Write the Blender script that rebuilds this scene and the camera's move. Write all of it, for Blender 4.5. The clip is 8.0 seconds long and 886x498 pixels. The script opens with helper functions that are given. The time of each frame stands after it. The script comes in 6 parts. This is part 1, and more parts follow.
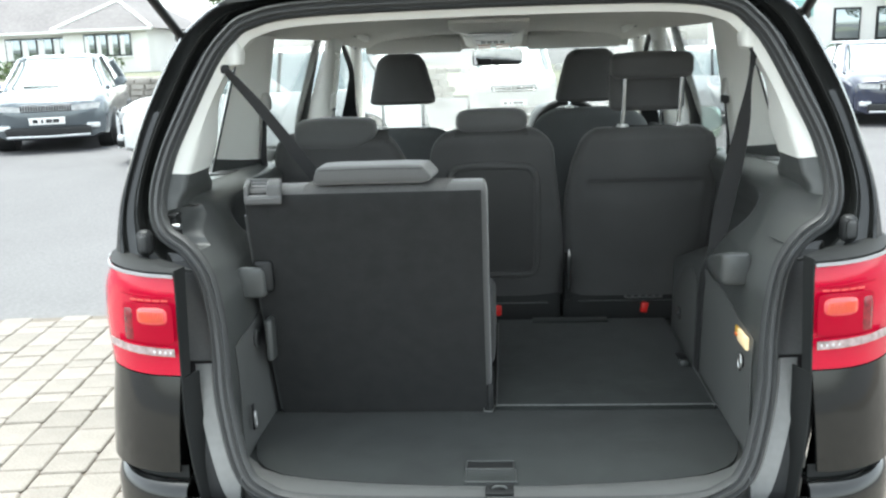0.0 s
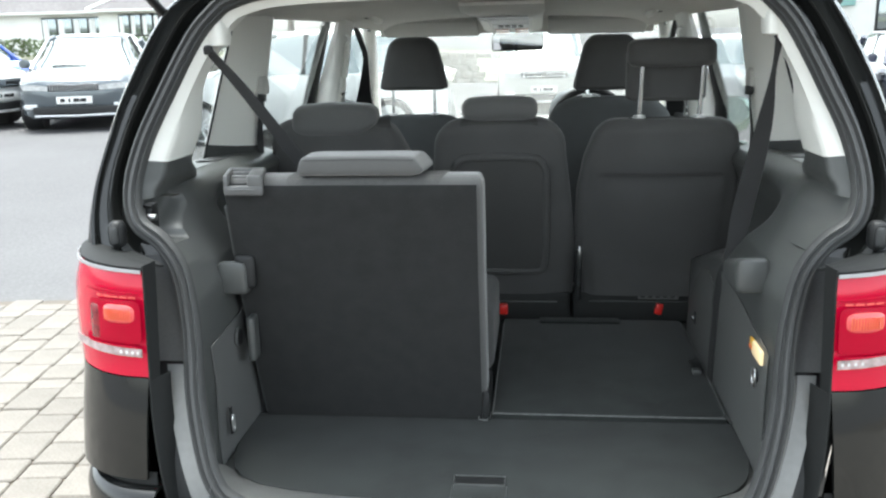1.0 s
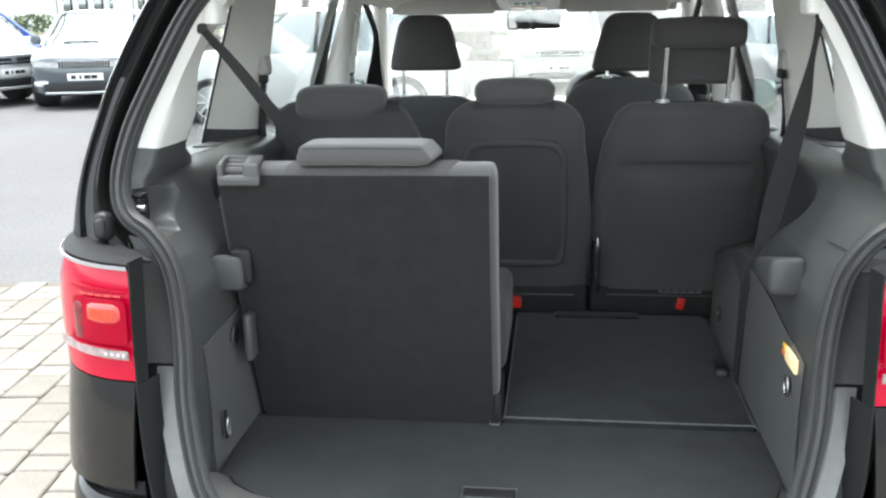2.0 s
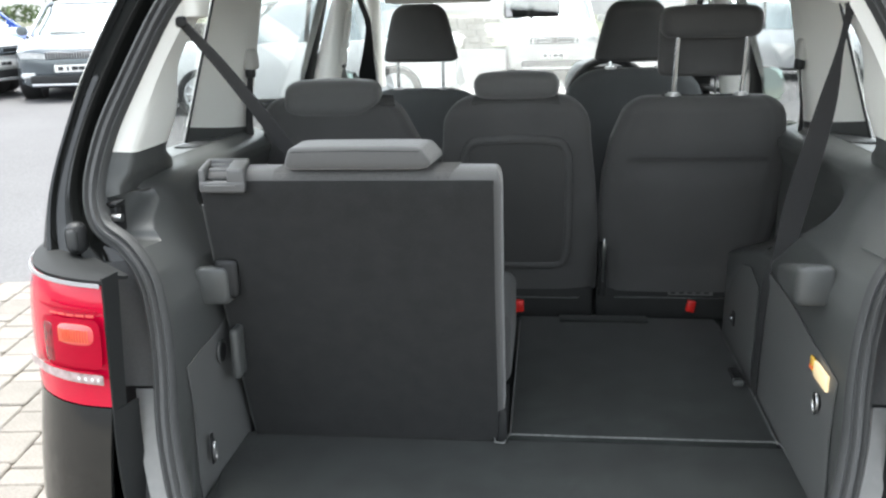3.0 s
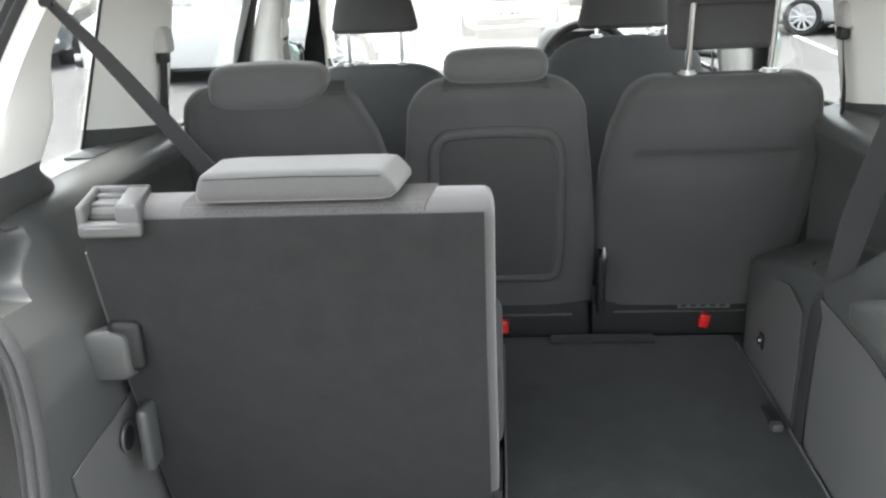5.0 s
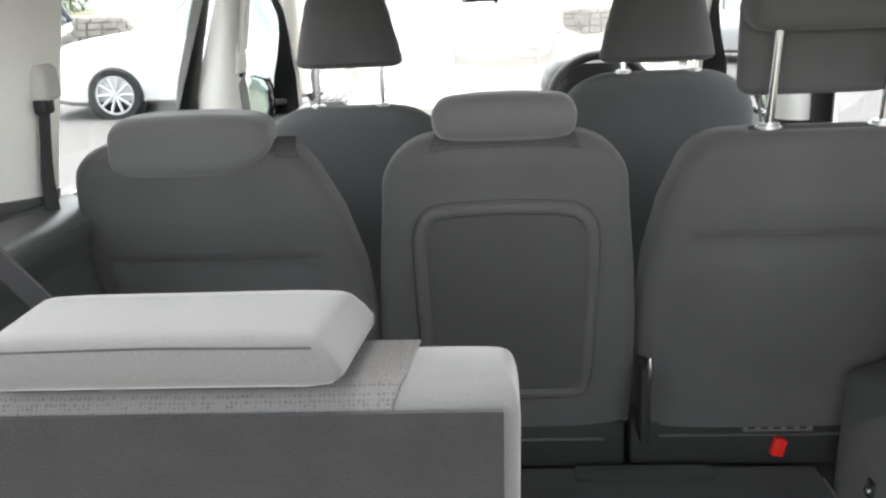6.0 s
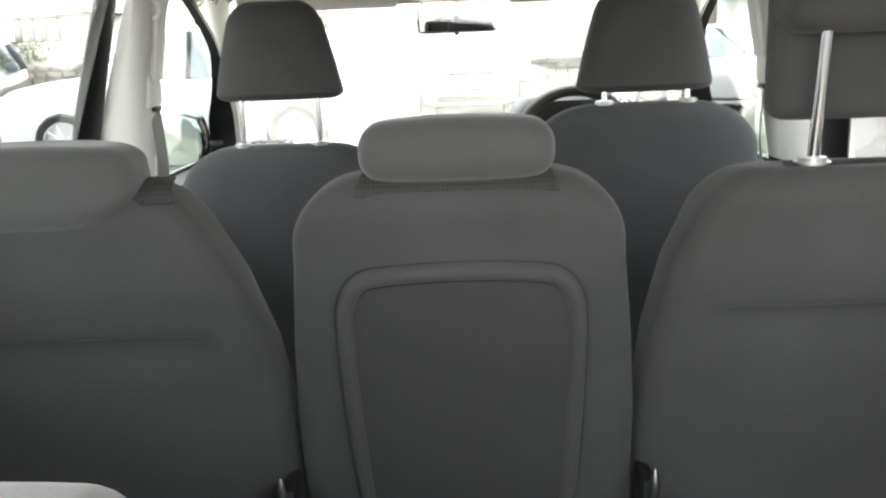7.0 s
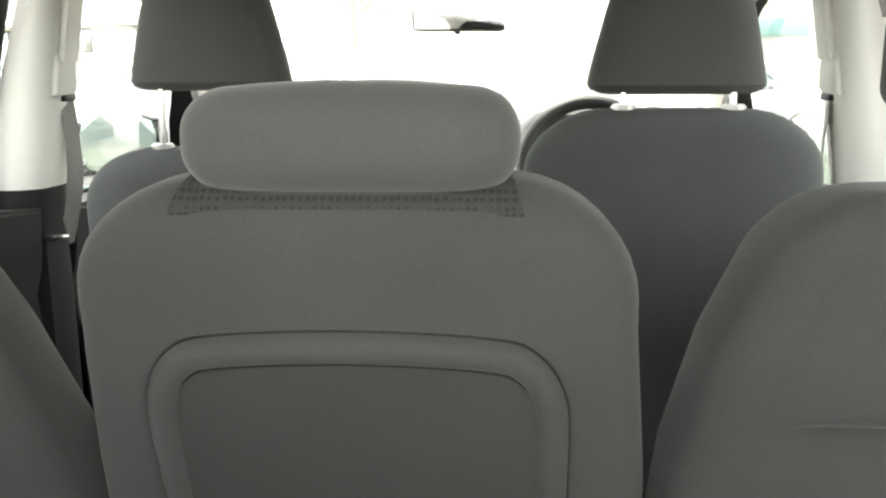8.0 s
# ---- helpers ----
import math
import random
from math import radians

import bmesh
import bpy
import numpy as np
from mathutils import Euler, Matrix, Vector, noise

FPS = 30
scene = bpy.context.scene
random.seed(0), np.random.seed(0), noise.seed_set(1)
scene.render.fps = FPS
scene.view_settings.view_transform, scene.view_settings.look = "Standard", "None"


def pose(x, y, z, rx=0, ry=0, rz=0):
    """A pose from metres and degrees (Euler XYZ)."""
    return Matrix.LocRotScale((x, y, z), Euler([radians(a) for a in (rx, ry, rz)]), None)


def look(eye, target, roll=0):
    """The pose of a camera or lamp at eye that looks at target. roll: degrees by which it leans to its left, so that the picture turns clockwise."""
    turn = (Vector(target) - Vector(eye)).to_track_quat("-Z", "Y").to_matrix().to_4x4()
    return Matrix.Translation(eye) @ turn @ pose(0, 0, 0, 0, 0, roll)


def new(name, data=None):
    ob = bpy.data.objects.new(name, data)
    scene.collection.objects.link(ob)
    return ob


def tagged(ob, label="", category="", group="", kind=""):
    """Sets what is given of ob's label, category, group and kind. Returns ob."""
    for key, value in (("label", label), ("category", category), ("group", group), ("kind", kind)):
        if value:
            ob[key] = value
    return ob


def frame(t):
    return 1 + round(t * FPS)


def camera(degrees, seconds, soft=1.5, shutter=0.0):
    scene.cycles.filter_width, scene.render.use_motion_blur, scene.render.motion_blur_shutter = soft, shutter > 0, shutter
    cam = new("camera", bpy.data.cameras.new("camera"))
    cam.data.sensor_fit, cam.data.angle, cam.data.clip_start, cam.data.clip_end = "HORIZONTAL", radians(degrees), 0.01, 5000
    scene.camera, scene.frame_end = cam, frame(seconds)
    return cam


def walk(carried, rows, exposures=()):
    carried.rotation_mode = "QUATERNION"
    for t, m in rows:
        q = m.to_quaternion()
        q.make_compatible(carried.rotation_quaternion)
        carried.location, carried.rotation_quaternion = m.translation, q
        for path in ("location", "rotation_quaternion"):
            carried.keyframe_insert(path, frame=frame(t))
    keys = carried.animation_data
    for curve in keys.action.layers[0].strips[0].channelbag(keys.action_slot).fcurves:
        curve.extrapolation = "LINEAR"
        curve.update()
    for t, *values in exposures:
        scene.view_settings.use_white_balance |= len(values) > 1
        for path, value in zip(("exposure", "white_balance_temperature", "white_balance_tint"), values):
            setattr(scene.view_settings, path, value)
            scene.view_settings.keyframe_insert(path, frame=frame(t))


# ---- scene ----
cam = camera(52.9, 8.0, soft=2.3)
PATH = [
    (0, (0.053, -0.032, 1.591), (-0.096, 1.913, 1.15), -2.1),
    (0.5, (0.1, 0.069, 1.587), (-0.083, 2.008, 1.132), -1.6),
    (1, (0.129, 0.131, 1.584), (-0.087, 2.062, 1.113), -1.3),
    (2.5, (0.109, 0.357, 1.588), (-0.139, 2.269, 1.057), -1.1),
    (3, (0.09, 0.424, 1.592), (-0.142, 2.335, 1.048), -1.5),
    (3.5, (0.073, 0.489, 1.605), (-0.131, 2.367, 0.949), -1.7),
    (4, (0.037, 0.563, 1.614), (-0.134, 2.426, 0.907), -1.9),
    (4.5, (0.023, 0.678, 1.605), (-0.122, 2.547, 0.909), -2.3),
    (5, (0.016, 0.902, 1.6), (-0.124, 2.794, 0.967), -2.5),
    (5.2, (0.013, 1.009, 1.596), (-0.128, 2.913, 0.999), -2.3),
    (6.5, (-0.024, 1.727, 1.53), (-0.117, 3.646, 0.974), -2.7),
    (7, (0.009, 1.883, 1.487), (-0.042, 3.825, 1.014), -2.3),
    (7.5, (0.07, 2.118, 1.474), (0.011, 4.071, 1.049), -0.8),
    (8, (0.099, 2.335, 1.403), (-0.003, 4.288, 0.986), -0.2),
]
EXPOSURES = [(0, 2.40, 6250, 1), (0.5, 2.14, 6250, 3), (1, 2.36, 6250, 3), (2.5, 2.48, 6350, 5), (3.0, 2.46, 6350, 6), (3.5, 2.84, 6450, 8), (4.5, 3.05, 6500, 9), (5.2, 3.02, 6600, 8), (6.5, 3.30, 6750, 10), (7.0, 3.06, 6800, 8), (7.5, 2.70, 6900, 5), (8, 3.43, 7150, 5)]
walk(cam, [(t, look(eye, target, roll)) for t, eye, target, roll in PATH], EXPOSURES)

# ---- light ----
world = bpy.data.worlds.new("world")
scene.world = world
world.use_nodes = True
wn = world.node_tree.nodes
sky = wn.new("ShaderNodeTexSky")
sky.sky_type = "NISHITA"
sky.sun_disc = False
sky.sun_elevation, sky.sun_rotation = radians(78), radians(-35)
sky.air_density, sky.dust_density, sky.ozone_density = 1.0, 2.5, 0.5
wn["Background"].inputs["Strength"].default_value = 0.15
haze = wn.new("ShaderNodeHueSaturation")
haze.inputs["Saturation"].default_value = 0.25
world.node_tree.links.new(sky.outputs[0], haze.inputs["Color"])
world.node_tree.links.new(haze.outputs[0], wn["Background"].inputs["Color"])
sun = new("sun", bpy.data.lights.new("sun", "SUN"))
sun.data.energy, sun.data.angle, sun.data.color = 0.8, radians(20), (1.0, 0.97, 0.93)
sun.matrix_basis = look((-1.2, 1.7, 9.8), (0, 0, 0))


# ---- materials ----
def material(name, colour, rough=0.6, metal=0.0, grain=0.0, grain_size=300.0, patch=0.0, patch_size=4.0,
             bump=0.0, coat=0.0, weave=False, spec=0.5, sheen=0.0, alpha_glass=False):
    """A node material: colour varied by fine grain and by larger patches, with fine relief."""
    m = bpy.data.materials.new(name)
    m.use_nodes = True
    nt = m.node_tree
    b = nt.nodes["Principled BSDF"]
    b.inputs["Roughness"].default_value = rough
    b.inputs["Metallic"].default_value = metal
    b.inputs["Coat Weight"].default_value = coat
    b.inputs["Coat Roughness"].default_value = 0.05
    b.inputs["Specular IOR Level"].default_value = spec
    b.inputs["Sheen Weight"].default_value = sheen
    b.inputs["Base Color"].default_value = (*colour, 1)
    co = nt.nodes.new("ShaderNodeTexCoord")
    src = None
    if grain or patch:
        fine = nt.nodes.new("ShaderNodeTexNoise")
        fine.inputs["Scale"].default_value, fine.inputs["Detail"].default_value = grain_size, 3
        wide = nt.nodes.new("ShaderNodeTexNoise")
        wide.inputs["Scale"].default_value, wide.inputs["Detail"].default_value = patch_size, 4
        for n in (fine, wide):
            nt.links.new(co.outputs["Object"], n.inputs["Vector"])
        val = None
        for n, amount in ((fine, grain), (wide, patch)):
            mr = nt.nodes.new("ShaderNodeMapRange")
            mr.inputs["From Min"].default_value, mr.inputs["From Max"].default_value = 0.3, 0.7
            mr.inputs["To Min"].default_value, mr.inputs["To Max"].default_value = 1 - amount, 1 + amount
            nt.links.new(n.outputs["Fac"], mr.inputs["Value"])
            if val is None:
                val = mr.outputs[0]
            else:
                mu = nt.nodes.new("ShaderNodeMath")
                mu.operation = "MULTIPLY"
                nt.links.new(val, mu.inputs[0]), nt.links.new(mr.outputs[0], mu.inputs[1])
                val = mu.outputs[0]
        mix = nt.nodes.new("ShaderNodeVectorMath")
        mix.operation = "SCALE"
        mix.inputs[0].default_value = colour
        nt.links.new(val, mix.inputs["Scale"])
        nt.links.new(mix.outputs[0], b.inputs["Base Color"])
        src = fine.outputs["Fac"]
    if weave:
        wv = nt.nodes.new("ShaderNodeTexWave")
        wv.inputs["Scale"].default_value, wv.inputs["Distortion"].default_value = 140.0, 1.5
        wv.bands_direction = "Z"
        nt.links.new(co.outputs["Object"], wv.inputs["Vector"])
        src = wv.outputs["Fac"] if src is None else src
    if bump and src is not None:
        bp = nt.nodes.new("ShaderNodeBump")
        bp.inputs["Strength"].default_value, bp.inputs["Distance"].default_value = bump, 0.002
        nt.links.new(src, bp.inputs["Height"])
        nt.links.new(bp.outputs[0], b.inputs["Normal"])
    return m


def glass_material(name, tint):
    """Thin clear glass: see-through, glossier at grazing angles."""
    m = bpy.data.materials.new(name)
    m.use_nodes = True
    nt = m.node_tree
    nt.nodes.remove(nt.nodes["Principled BSDF"])
    tr, gl, mx, lw, mr = (nt.nodes.new("ShaderNode" + k) for k in ("BsdfTransparent", "BsdfGlossy", "MixShader", "LayerWeight", "MapRange"))
    tr.inputs[0].default_value = (*tint, 1)
    gl.inputs["Roughness"].default_value = 0.02
    lw.inputs["Blend"].default_value = 0.35
    mr.inputs["From Min"].default_value, mr.inputs["From Max"].default_value = 0.0, 1.0
    mr.inputs["To Min"].default_value, mr.inputs["To Max"].default_value = 0.03, 0.35
    nt.links.new(lw.outputs["Facing"], mr.inputs["Value"])
    nt.links.new(mr.outputs[0], mx.inputs[0])
    nt.links.new(tr.outputs[0], mx.inputs[1]), nt.links.new(gl.outputs[0], mx.inputs[2])
    nt.links.new(mx.outputs[0], nt.nodes["Material Output"].inputs["Surface"])
    return m


def veiled_glass(name, tint, veil):
    """Clear glass with a thin scattering layer added to imitate glare haze."""
    m = glass_material(name, tint)
    nt = m.node_tree
    out = nt.nodes["Material Output"].inputs["Surface"]
    clean = out.links[0].from_socket
    film, mix, noise, amount, co = (nt.nodes.new("ShaderNode" + k) for k in ("BsdfTranslucent", "MixShader", "TexNoise", "MapRange", "TexCoord"))
    film.inputs["Color"].default_value = (0.85, 0.84, 0.80, 1)
    noise.inputs["Scale"].default_value, noise.inputs["Detail"].default_value = 3.0, 3
    amount.inputs["To Min"].default_value, amount.inputs["To Max"].default_value = veil * 0.7, veil * 1.3
    nt.links.new(co.outputs["Object"], noise.inputs["Vector"])
    nt.links.new(noise.outputs["Fac"], amount.inputs["Value"])
    nt.links.new(amount.outputs[0], mix.inputs[0])
    nt.links.new(clean, mix.inputs[1]), nt.links.new(film.outputs[0], mix.inputs[2])
    nt.links.new(mix.outputs[0], out)
    return m


def dotted_material(name, base, dot, scale):
    """Open-knit cloth: a close field of dark holes."""
    m = material(name, base, 0.9)
    nt = m.node_tree
    co, vo, ra = nt.nodes.new("ShaderNodeTexCoord"), nt.nodes.new("ShaderNodeTexVoronoi"), nt.nodes.new("ShaderNodeValToRGB")
    vo.inputs["Scale"].default_value, vo.inputs["Randomness"].default_value = scale, 0.25
    ra.color_ramp.elements[0].position, ra.color_ramp.elements[0].color = 0.25, (*dot, 1)
    ra.color_ramp.elements[1].position, ra.color_ramp.elements[1].color = 0.42, (*base, 1)
    nt.links.new(co.outputs["Object"], vo.inputs["Vector"])
    nt.links.new(vo.outputs["Distance"], ra.inputs[0])
    nt.links.new(ra.outputs[0], nt.nodes["Principled BSDF"].inputs["Base Color"])
    bp = nt.nodes.new("ShaderNodeBump")
    bp.inputs["Strength"].default_value, bp.inputs["Distance"].default_value = 0.6, 0.002
    nt.links.new(vo.outputs["Distance"], bp.inputs["Height"])
    nt.links.new(bp.outputs[0], nt.nodes["Principled BSDF"].inputs["Normal"])
    return m


M = dict(
    paint=material("black_paint", (0.0095, 0.010, 0.0095), 0.08, coat=0.0, spec=0.55),
    channel=material("grey_channel_paint", (0.21, 0.21, 0.205), 0.5, grain=0.05, grain_size=60, coat=0.1),
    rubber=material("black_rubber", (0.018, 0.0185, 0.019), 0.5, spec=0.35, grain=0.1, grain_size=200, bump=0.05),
    plastic=material("charcoal_plastic", (0.0755, 0.0785, 0.0768), 0.36, spec=0.5, grain=0.1, grain_size=500, patch=0.06, bump=0.12),
    plastic_mid=material("grey_plastic", (0.118, 0.119, 0.117), 0.5, spec=0.35, grain=0.08, grain_size=500, patch=0.05, bump=0.1),
    cream=material("cream_trim", (0.83, 0.825, 0.78), 0.6, grain=0.03, grain_size=500, patch=0.02, bump=0.05),
    headliner=material("headliner_cloth", (0.62, 0.605, 0.565), 0.9, grain=0.05, grain_size=700, patch=0.03, bump=0.2),
    carpet=material("boot_carpet", (0.0172, 0.0204, 0.0188), 0.95, grain=0.4, grain_size=450, patch=0.3, patch_size=11, bump=0.6, sheen=0.1),
    carpet_back=material("seat_back_carpet", (0.0142, 0.0146, 0.0148), 0.95, grain=0.22, grain_size=450, patch=0.18, patch_size=24, bump=0.5, sheen=0.08),
    fabric=material("seat_fabric", (0.067, 0.0664, 0.066), 0.9, grain=0.10, grain_size=600, patch=0.10, patch_size=5, bump=0.2, sheen=0.12),
    fabric_light=material("headrest_fabric", (0.097, 0.096, 0.095), 0.88, grain=0.09, grain_size=600, patch=0.05, bump=0.18, sheen=0.3),
    mesh_cloth=dotted_material("perforated_cloth", (0.052, 0.051, 0.05), (0.028, 0.028, 0.028), 190),
    mesh_pale=dotted_material("pale_perforated_cloth", (0.098, 0.096, 0.094), (0.055, 0.054, 0.053), 260),
    dash=material("pale_dashboard", (0.42, 0.41, 0.39), 0.55, grain=0.06, grain_size=400, bump=0.1),
    cap=material("lamp_cap_plastic", (0.022, 0.023, 0.023), 0.65, spec=0.2, grain=0.1, grain_size=300),
    seal=material("seal_rubber", (0.052, 0.053, 0.053), 0.5, spec=0.35, grain=0.1, grain_size=200),
    latch=material("latch_plastic", (0.10, 0.10, 0.10), 0.4, spec=0.4, grain=0.06, grain_size=400, bump=0.06),
    piping=material("grey_piping", (0.13, 0.133, 0.13), 0.7, grain=0.3, grain_size=80),
    pocket=material("hard_seat_panel", (0.063, 0.0625, 0.062), 0.55, grain=0.1, grain_size=500, patch=0.08, bump=0.1),
    belt=material("seat_belt_webbing", (0.03, 0.03, 0.031), 0.75, grain=0.15, grain_size=400, bump=0.3),
    chrome=material("chrome", (0.50, 0.51, 0.52), 0.12, metal=1.0),
    steel=material("bright_steel", (0.6, 0.6, 0.6), 0.3, metal=1.0, grain=0.05),
    red_lens=material("red_lens", (0.49, 0.002, 0.030), 0.06, coat=0.0, spec=0.42),
    red_dark=material("dark_red_lens", (0.36, 0.001, 0.020), 0.2, coat=0.0, spec=0.15),
    amber=material("amber_lens", (0.70, 0.085, 0.085), 0.25, coat=0.2),
    amber_dark=material("dark_amber_lens", (0.70, 0.16, 0.05), 0.3),
    amber_label=material("amber_reflector", (0.95, 0.55, 0.08), 0.3, coat=0.6),
    clear=material("clear_lens", (0.36, 0.28, 0.28), 0.2, coat=0.5, patch=0.35, patch_size=60),
    headlamp=material("headlamp_glass", (0.62, 0.63, 0.63), 0.1, coat=1.0, patch=0.25, patch_size=18),
    lamp_warm=material("warm_lamp_lens", (0.72, 0.46, 0.34), 0.25, coat=0.5, patch=0.1, patch_size=40),
    red_plastic=material("red_buckle", (0.6, 0.015, 0.012), 0.4),
    white=material("white_plastic", (0.75, 0.75, 0.73), 0.5),
    glass=glass_material("clear_glass", (0.96, 0.975, 0.965)),
    mirror_tint=material("tinted_mirror_glass", (0.42, 0.53, 0.50), 0.03, metal=1.0, patch=0.12, patch_size=12),
    mirror=material("mirror_glass", (0.85, 0.86, 0.87), 0.02, metal=1.0),
)

M["lit_lens"] = material("lit_amber_lens", (0.9, 0.68, 0.38), 0.3, coat=0.4)
M["lit_lens"].node_tree.nodes["Principled BSDF"].inputs["Emission Color"].default_value = (1.0, 0.78, 0.48, 1)
M["lit_lens"].node_tree.nodes["Principled BSDF"].inputs["Emission Strength"].default_value = 0.12
# Same cloth as the other seats; tone shifted for the light up front.
M["fabric_front"] = material("seat_fabric_front_light", (0.070, 0.073, 0.074), 0.9, grain=0.10, grain_size=600, patch=0.10, patch_size=5, bump=0.2, sheen=0.05)
M["console_grey"] = material("console_plastic", (0.66, 0.67, 0.67), 0.45, grain=0.04, grain_size=500, patch=0.04)
# Darker than the headliner, to paint in the backlit shade on the visors.
M["visor"] = material("visor_cloth", (0.47, 0.465, 0.44), 0.85, grain=0.05, grain_size=600, patch=0.03, bump=0.1)
M["seam_shade"] = material("seam_shadow_thread", (0.03, 0.03, 0.03), 0.9, grain=0.1)
M["windscreen"] = veiled_glass("veiled_windscreen_glass", (0.96, 0.975, 0.965), 0.014)
# Tint of the unseen rear window is added to dim light into the boot.
M["dimmed_glass"] = glass_material("light_dimming_glass", (0.60, 0.61, 0.61))
M["bright_trim"] = material("lamp_edge_trim", (0.36, 0.36, 0.37), 0.35, grain=0.05, grain_size=200)
M["bulb_cup"] = material("lamp_bulb_cup", (0.19, 0.006, 0.014), 0.25, coat=0.3, patch=0.5, patch_size=70)
M["frame"] = material("black_frame", (0.006, 0.0063, 0.0065), 0.35, spec=0.25)
# Paler copy of the belt webbing, coloured for light falling on the front belts.
M["belt_lit"] = material("lit_belt_webbing", (0.26, 0.26, 0.25), 0.75, grain=0.12, grain_size=400, bump=0.25)

# ---- mesh helpers ----
X, Y, Z = Vector((1, 0, 0)), Vector((0, 1, 0)), Vector((0, 0, 1))


def place_of(ob):
    p = Vector((0, 0, 0))
    while ob is not None:
        p = p + ob.location
        ob = ob.parent
    return p


def part(name, bm, mat, parent=None, label="", sharp=38):
    """Link a bmesh, drawn in world places, as one mesh object under parent."""
    bmesh.ops.remove_doubles(bm, verts=bm.verts, dist=1e-6)
    bmesh.ops.recalc_face_normals(bm, faces=bm.faces)
    for f in bm.faces:
        f.smooth = True
    for e in bm.edges:
        if len(e.link_faces) == 2 and e.calc_face_angle(0) > radians(sharp):
            e.smooth = False
    me = bpy.data.meshes.new(name)
    if parent is not None:
        bmesh.ops.translate(bm, verts=bm.verts, vec=-place_of(parent))
    bm.to_mesh(me)
    bm.free()
    me.materials.append(mat)
    ob = new(name, me)
    ob.parent = parent
    if label:
        tagged(ob, label)
    return ob


def thing(name, at, label, category, group="", kind=""):
    ob = new(name)
    ob.location = at
    ob.empty_display_size = 0.05
    return tagged(ob, label, category, group, kind)


def grid(fn, nu, nv, thick=0.0):
    """A sheet from fn(u, v), u and v from 0 to 1, with thickness along its normals."""
    bm = bmesh.new()
    vs = [[bm.verts.new(fn(i / nu, j / nv)) for j in range(nv + 1)] for i in range(nu + 1)]
    for i in range(nu):
        for j in range(nv):
            bm.faces.new((vs[i][j], vs[i + 1][j], vs[i + 1][j + 1], vs[i][j + 1]))
    if thick:
        bmesh.ops.recalc_face_normals(bm, faces=bm.faces)
        bmesh.ops.solidify(bm, geom=bm.faces[:] + bm.edges[:] + bm.verts[:], thickness=thick)
    return bm


def loft(loops, cap=True):
    bm = bmesh.new()
    rings = [[bm.verts.new(p) for p in lp] for lp in loops]
    n = len(rings[0])
    for a, b in zip(rings, rings[1:]):
        for i in range(n):
            bm.faces.new((a[i], a[(i + 1) % n], b[(i + 1) % n], b[i]))
    if cap:
        bm.faces.new(rings[0]), bm.faces.new(rings[-1])
    return bm


def smooth_line(pts, steps=6, closed=False):
    """Catmull-Rom through the points."""
    pts = [Vector(p) for p in pts]
    n, out = len(pts), []
    for i in range(n if closed else n - 1):
        if closed:
            p = [pts[(i + k) % n] for k in (-1, 0, 1, 2)]
        else:
            p = [pts[max(0, i - 1)], pts[i], pts[i + 1], pts[min(n - 1, i + 2)]]
        for k in range(steps):
            t = k / steps
            out.append(0.5 * (2 * p[1] + (p[2] - p[0]) * t + (2 * p[0] - 5 * p[1] + 4 * p[2] - p[3]) * t * t + (3 * p[1] - p[0] - 3 * p[2] + p[3]) * t ** 3))
    if not closed:
        out.append(pts[-1])
    return out


def sweep(path, profile, up=Z, closed=False):
    """Carry a closed profile [(side, up)] along a path."""
    path = [Vector(p) for p in path]
    n, loops = len(path), []
    for i, p in enumerate(path):
        a = path[(i - 1) % n] if closed or i else p
        b = path[(i + 1) % n] if closed or i < n - 1 else p
        d = (b - a).normalized()
        s = d.cross(up)
        s = s.normalized() if s.length > 1e-4 else X.copy()
        w = s.cross(d).normalized()
        loops.append([p + s * q[0] + w * q[1] for q in profile])
    if closed:
        loops.append(loops[0])
    return loft(loops, cap=not closed)


def ring(r, n=10, squash=1.0):
    return [(r * math.cos(2 * math.pi * k / n), squash * r * math.sin(2 * math.pi * k / n)) for k in range(n)]


def box(lo, hi, r=0.004, seg=2):
    bm = bmesh.new()
    bmesh.ops.create_cube(bm, size=1)
    lo, hi = Vector(lo), Vector(hi)
    for v in bm.verts:
        v.co = Vector([(lo[k] + hi[k]) / 2 + v.co[k] * (hi[k] - lo[k]) for k in range(3)])
    if r:
        bmesh.ops.bevel(bm, geom=bm.edges[:], offset=r, segments=seg, profile=0.5, affect="EDGES")
    return bm


def turned(bm, angle, axis, centre):
    bmesh.ops.rotate(bm, verts=bm.verts, cent=centre, matrix=Matrix.Rotation(radians(angle), 3, axis))
    return bm


def joined(*bms):
    out = bmesh.new()
    for b in bms:
        me = bpy.data.meshes.new("t")
        b.to_mesh(me), b.free()
        out.from_mesh(me)
        bpy.data.meshes.remove(me)
    return out


def disc(centre, r, depth, axis=Y, n=24, bevel=0.0):
    """A short solid cylinder round an axis."""
    bm = bmesh.new()
    bmesh.ops.create_cone(bm, cap_ends=True, segments=n, radius1=r, radius2=r, depth=depth)
    q = Z.rotation_difference(Vector(axis)).to_matrix().to_4x4()
    bmesh.ops.transform(bm, verts=bm.verts, matrix=Matrix.Translation(centre) @ q)
    if bevel:
        bmesh.ops.bevel(bm, geom=[e for e in bm.edges if len(e.link_faces) == 2 and e.calc_face_angle(0) > 0.9], offset=bevel, segments=2, affect="EDGES")
    return bm


def lerp_table(table, z):
    if z <= table[0][0]:
        return table[0][1]
    for (a, p), (b, q) in zip(table, table[1:]):
        if z <= b:
            t = (z - a) / (b - a)
            return p + (q - p) * t
    return table[-1][1]


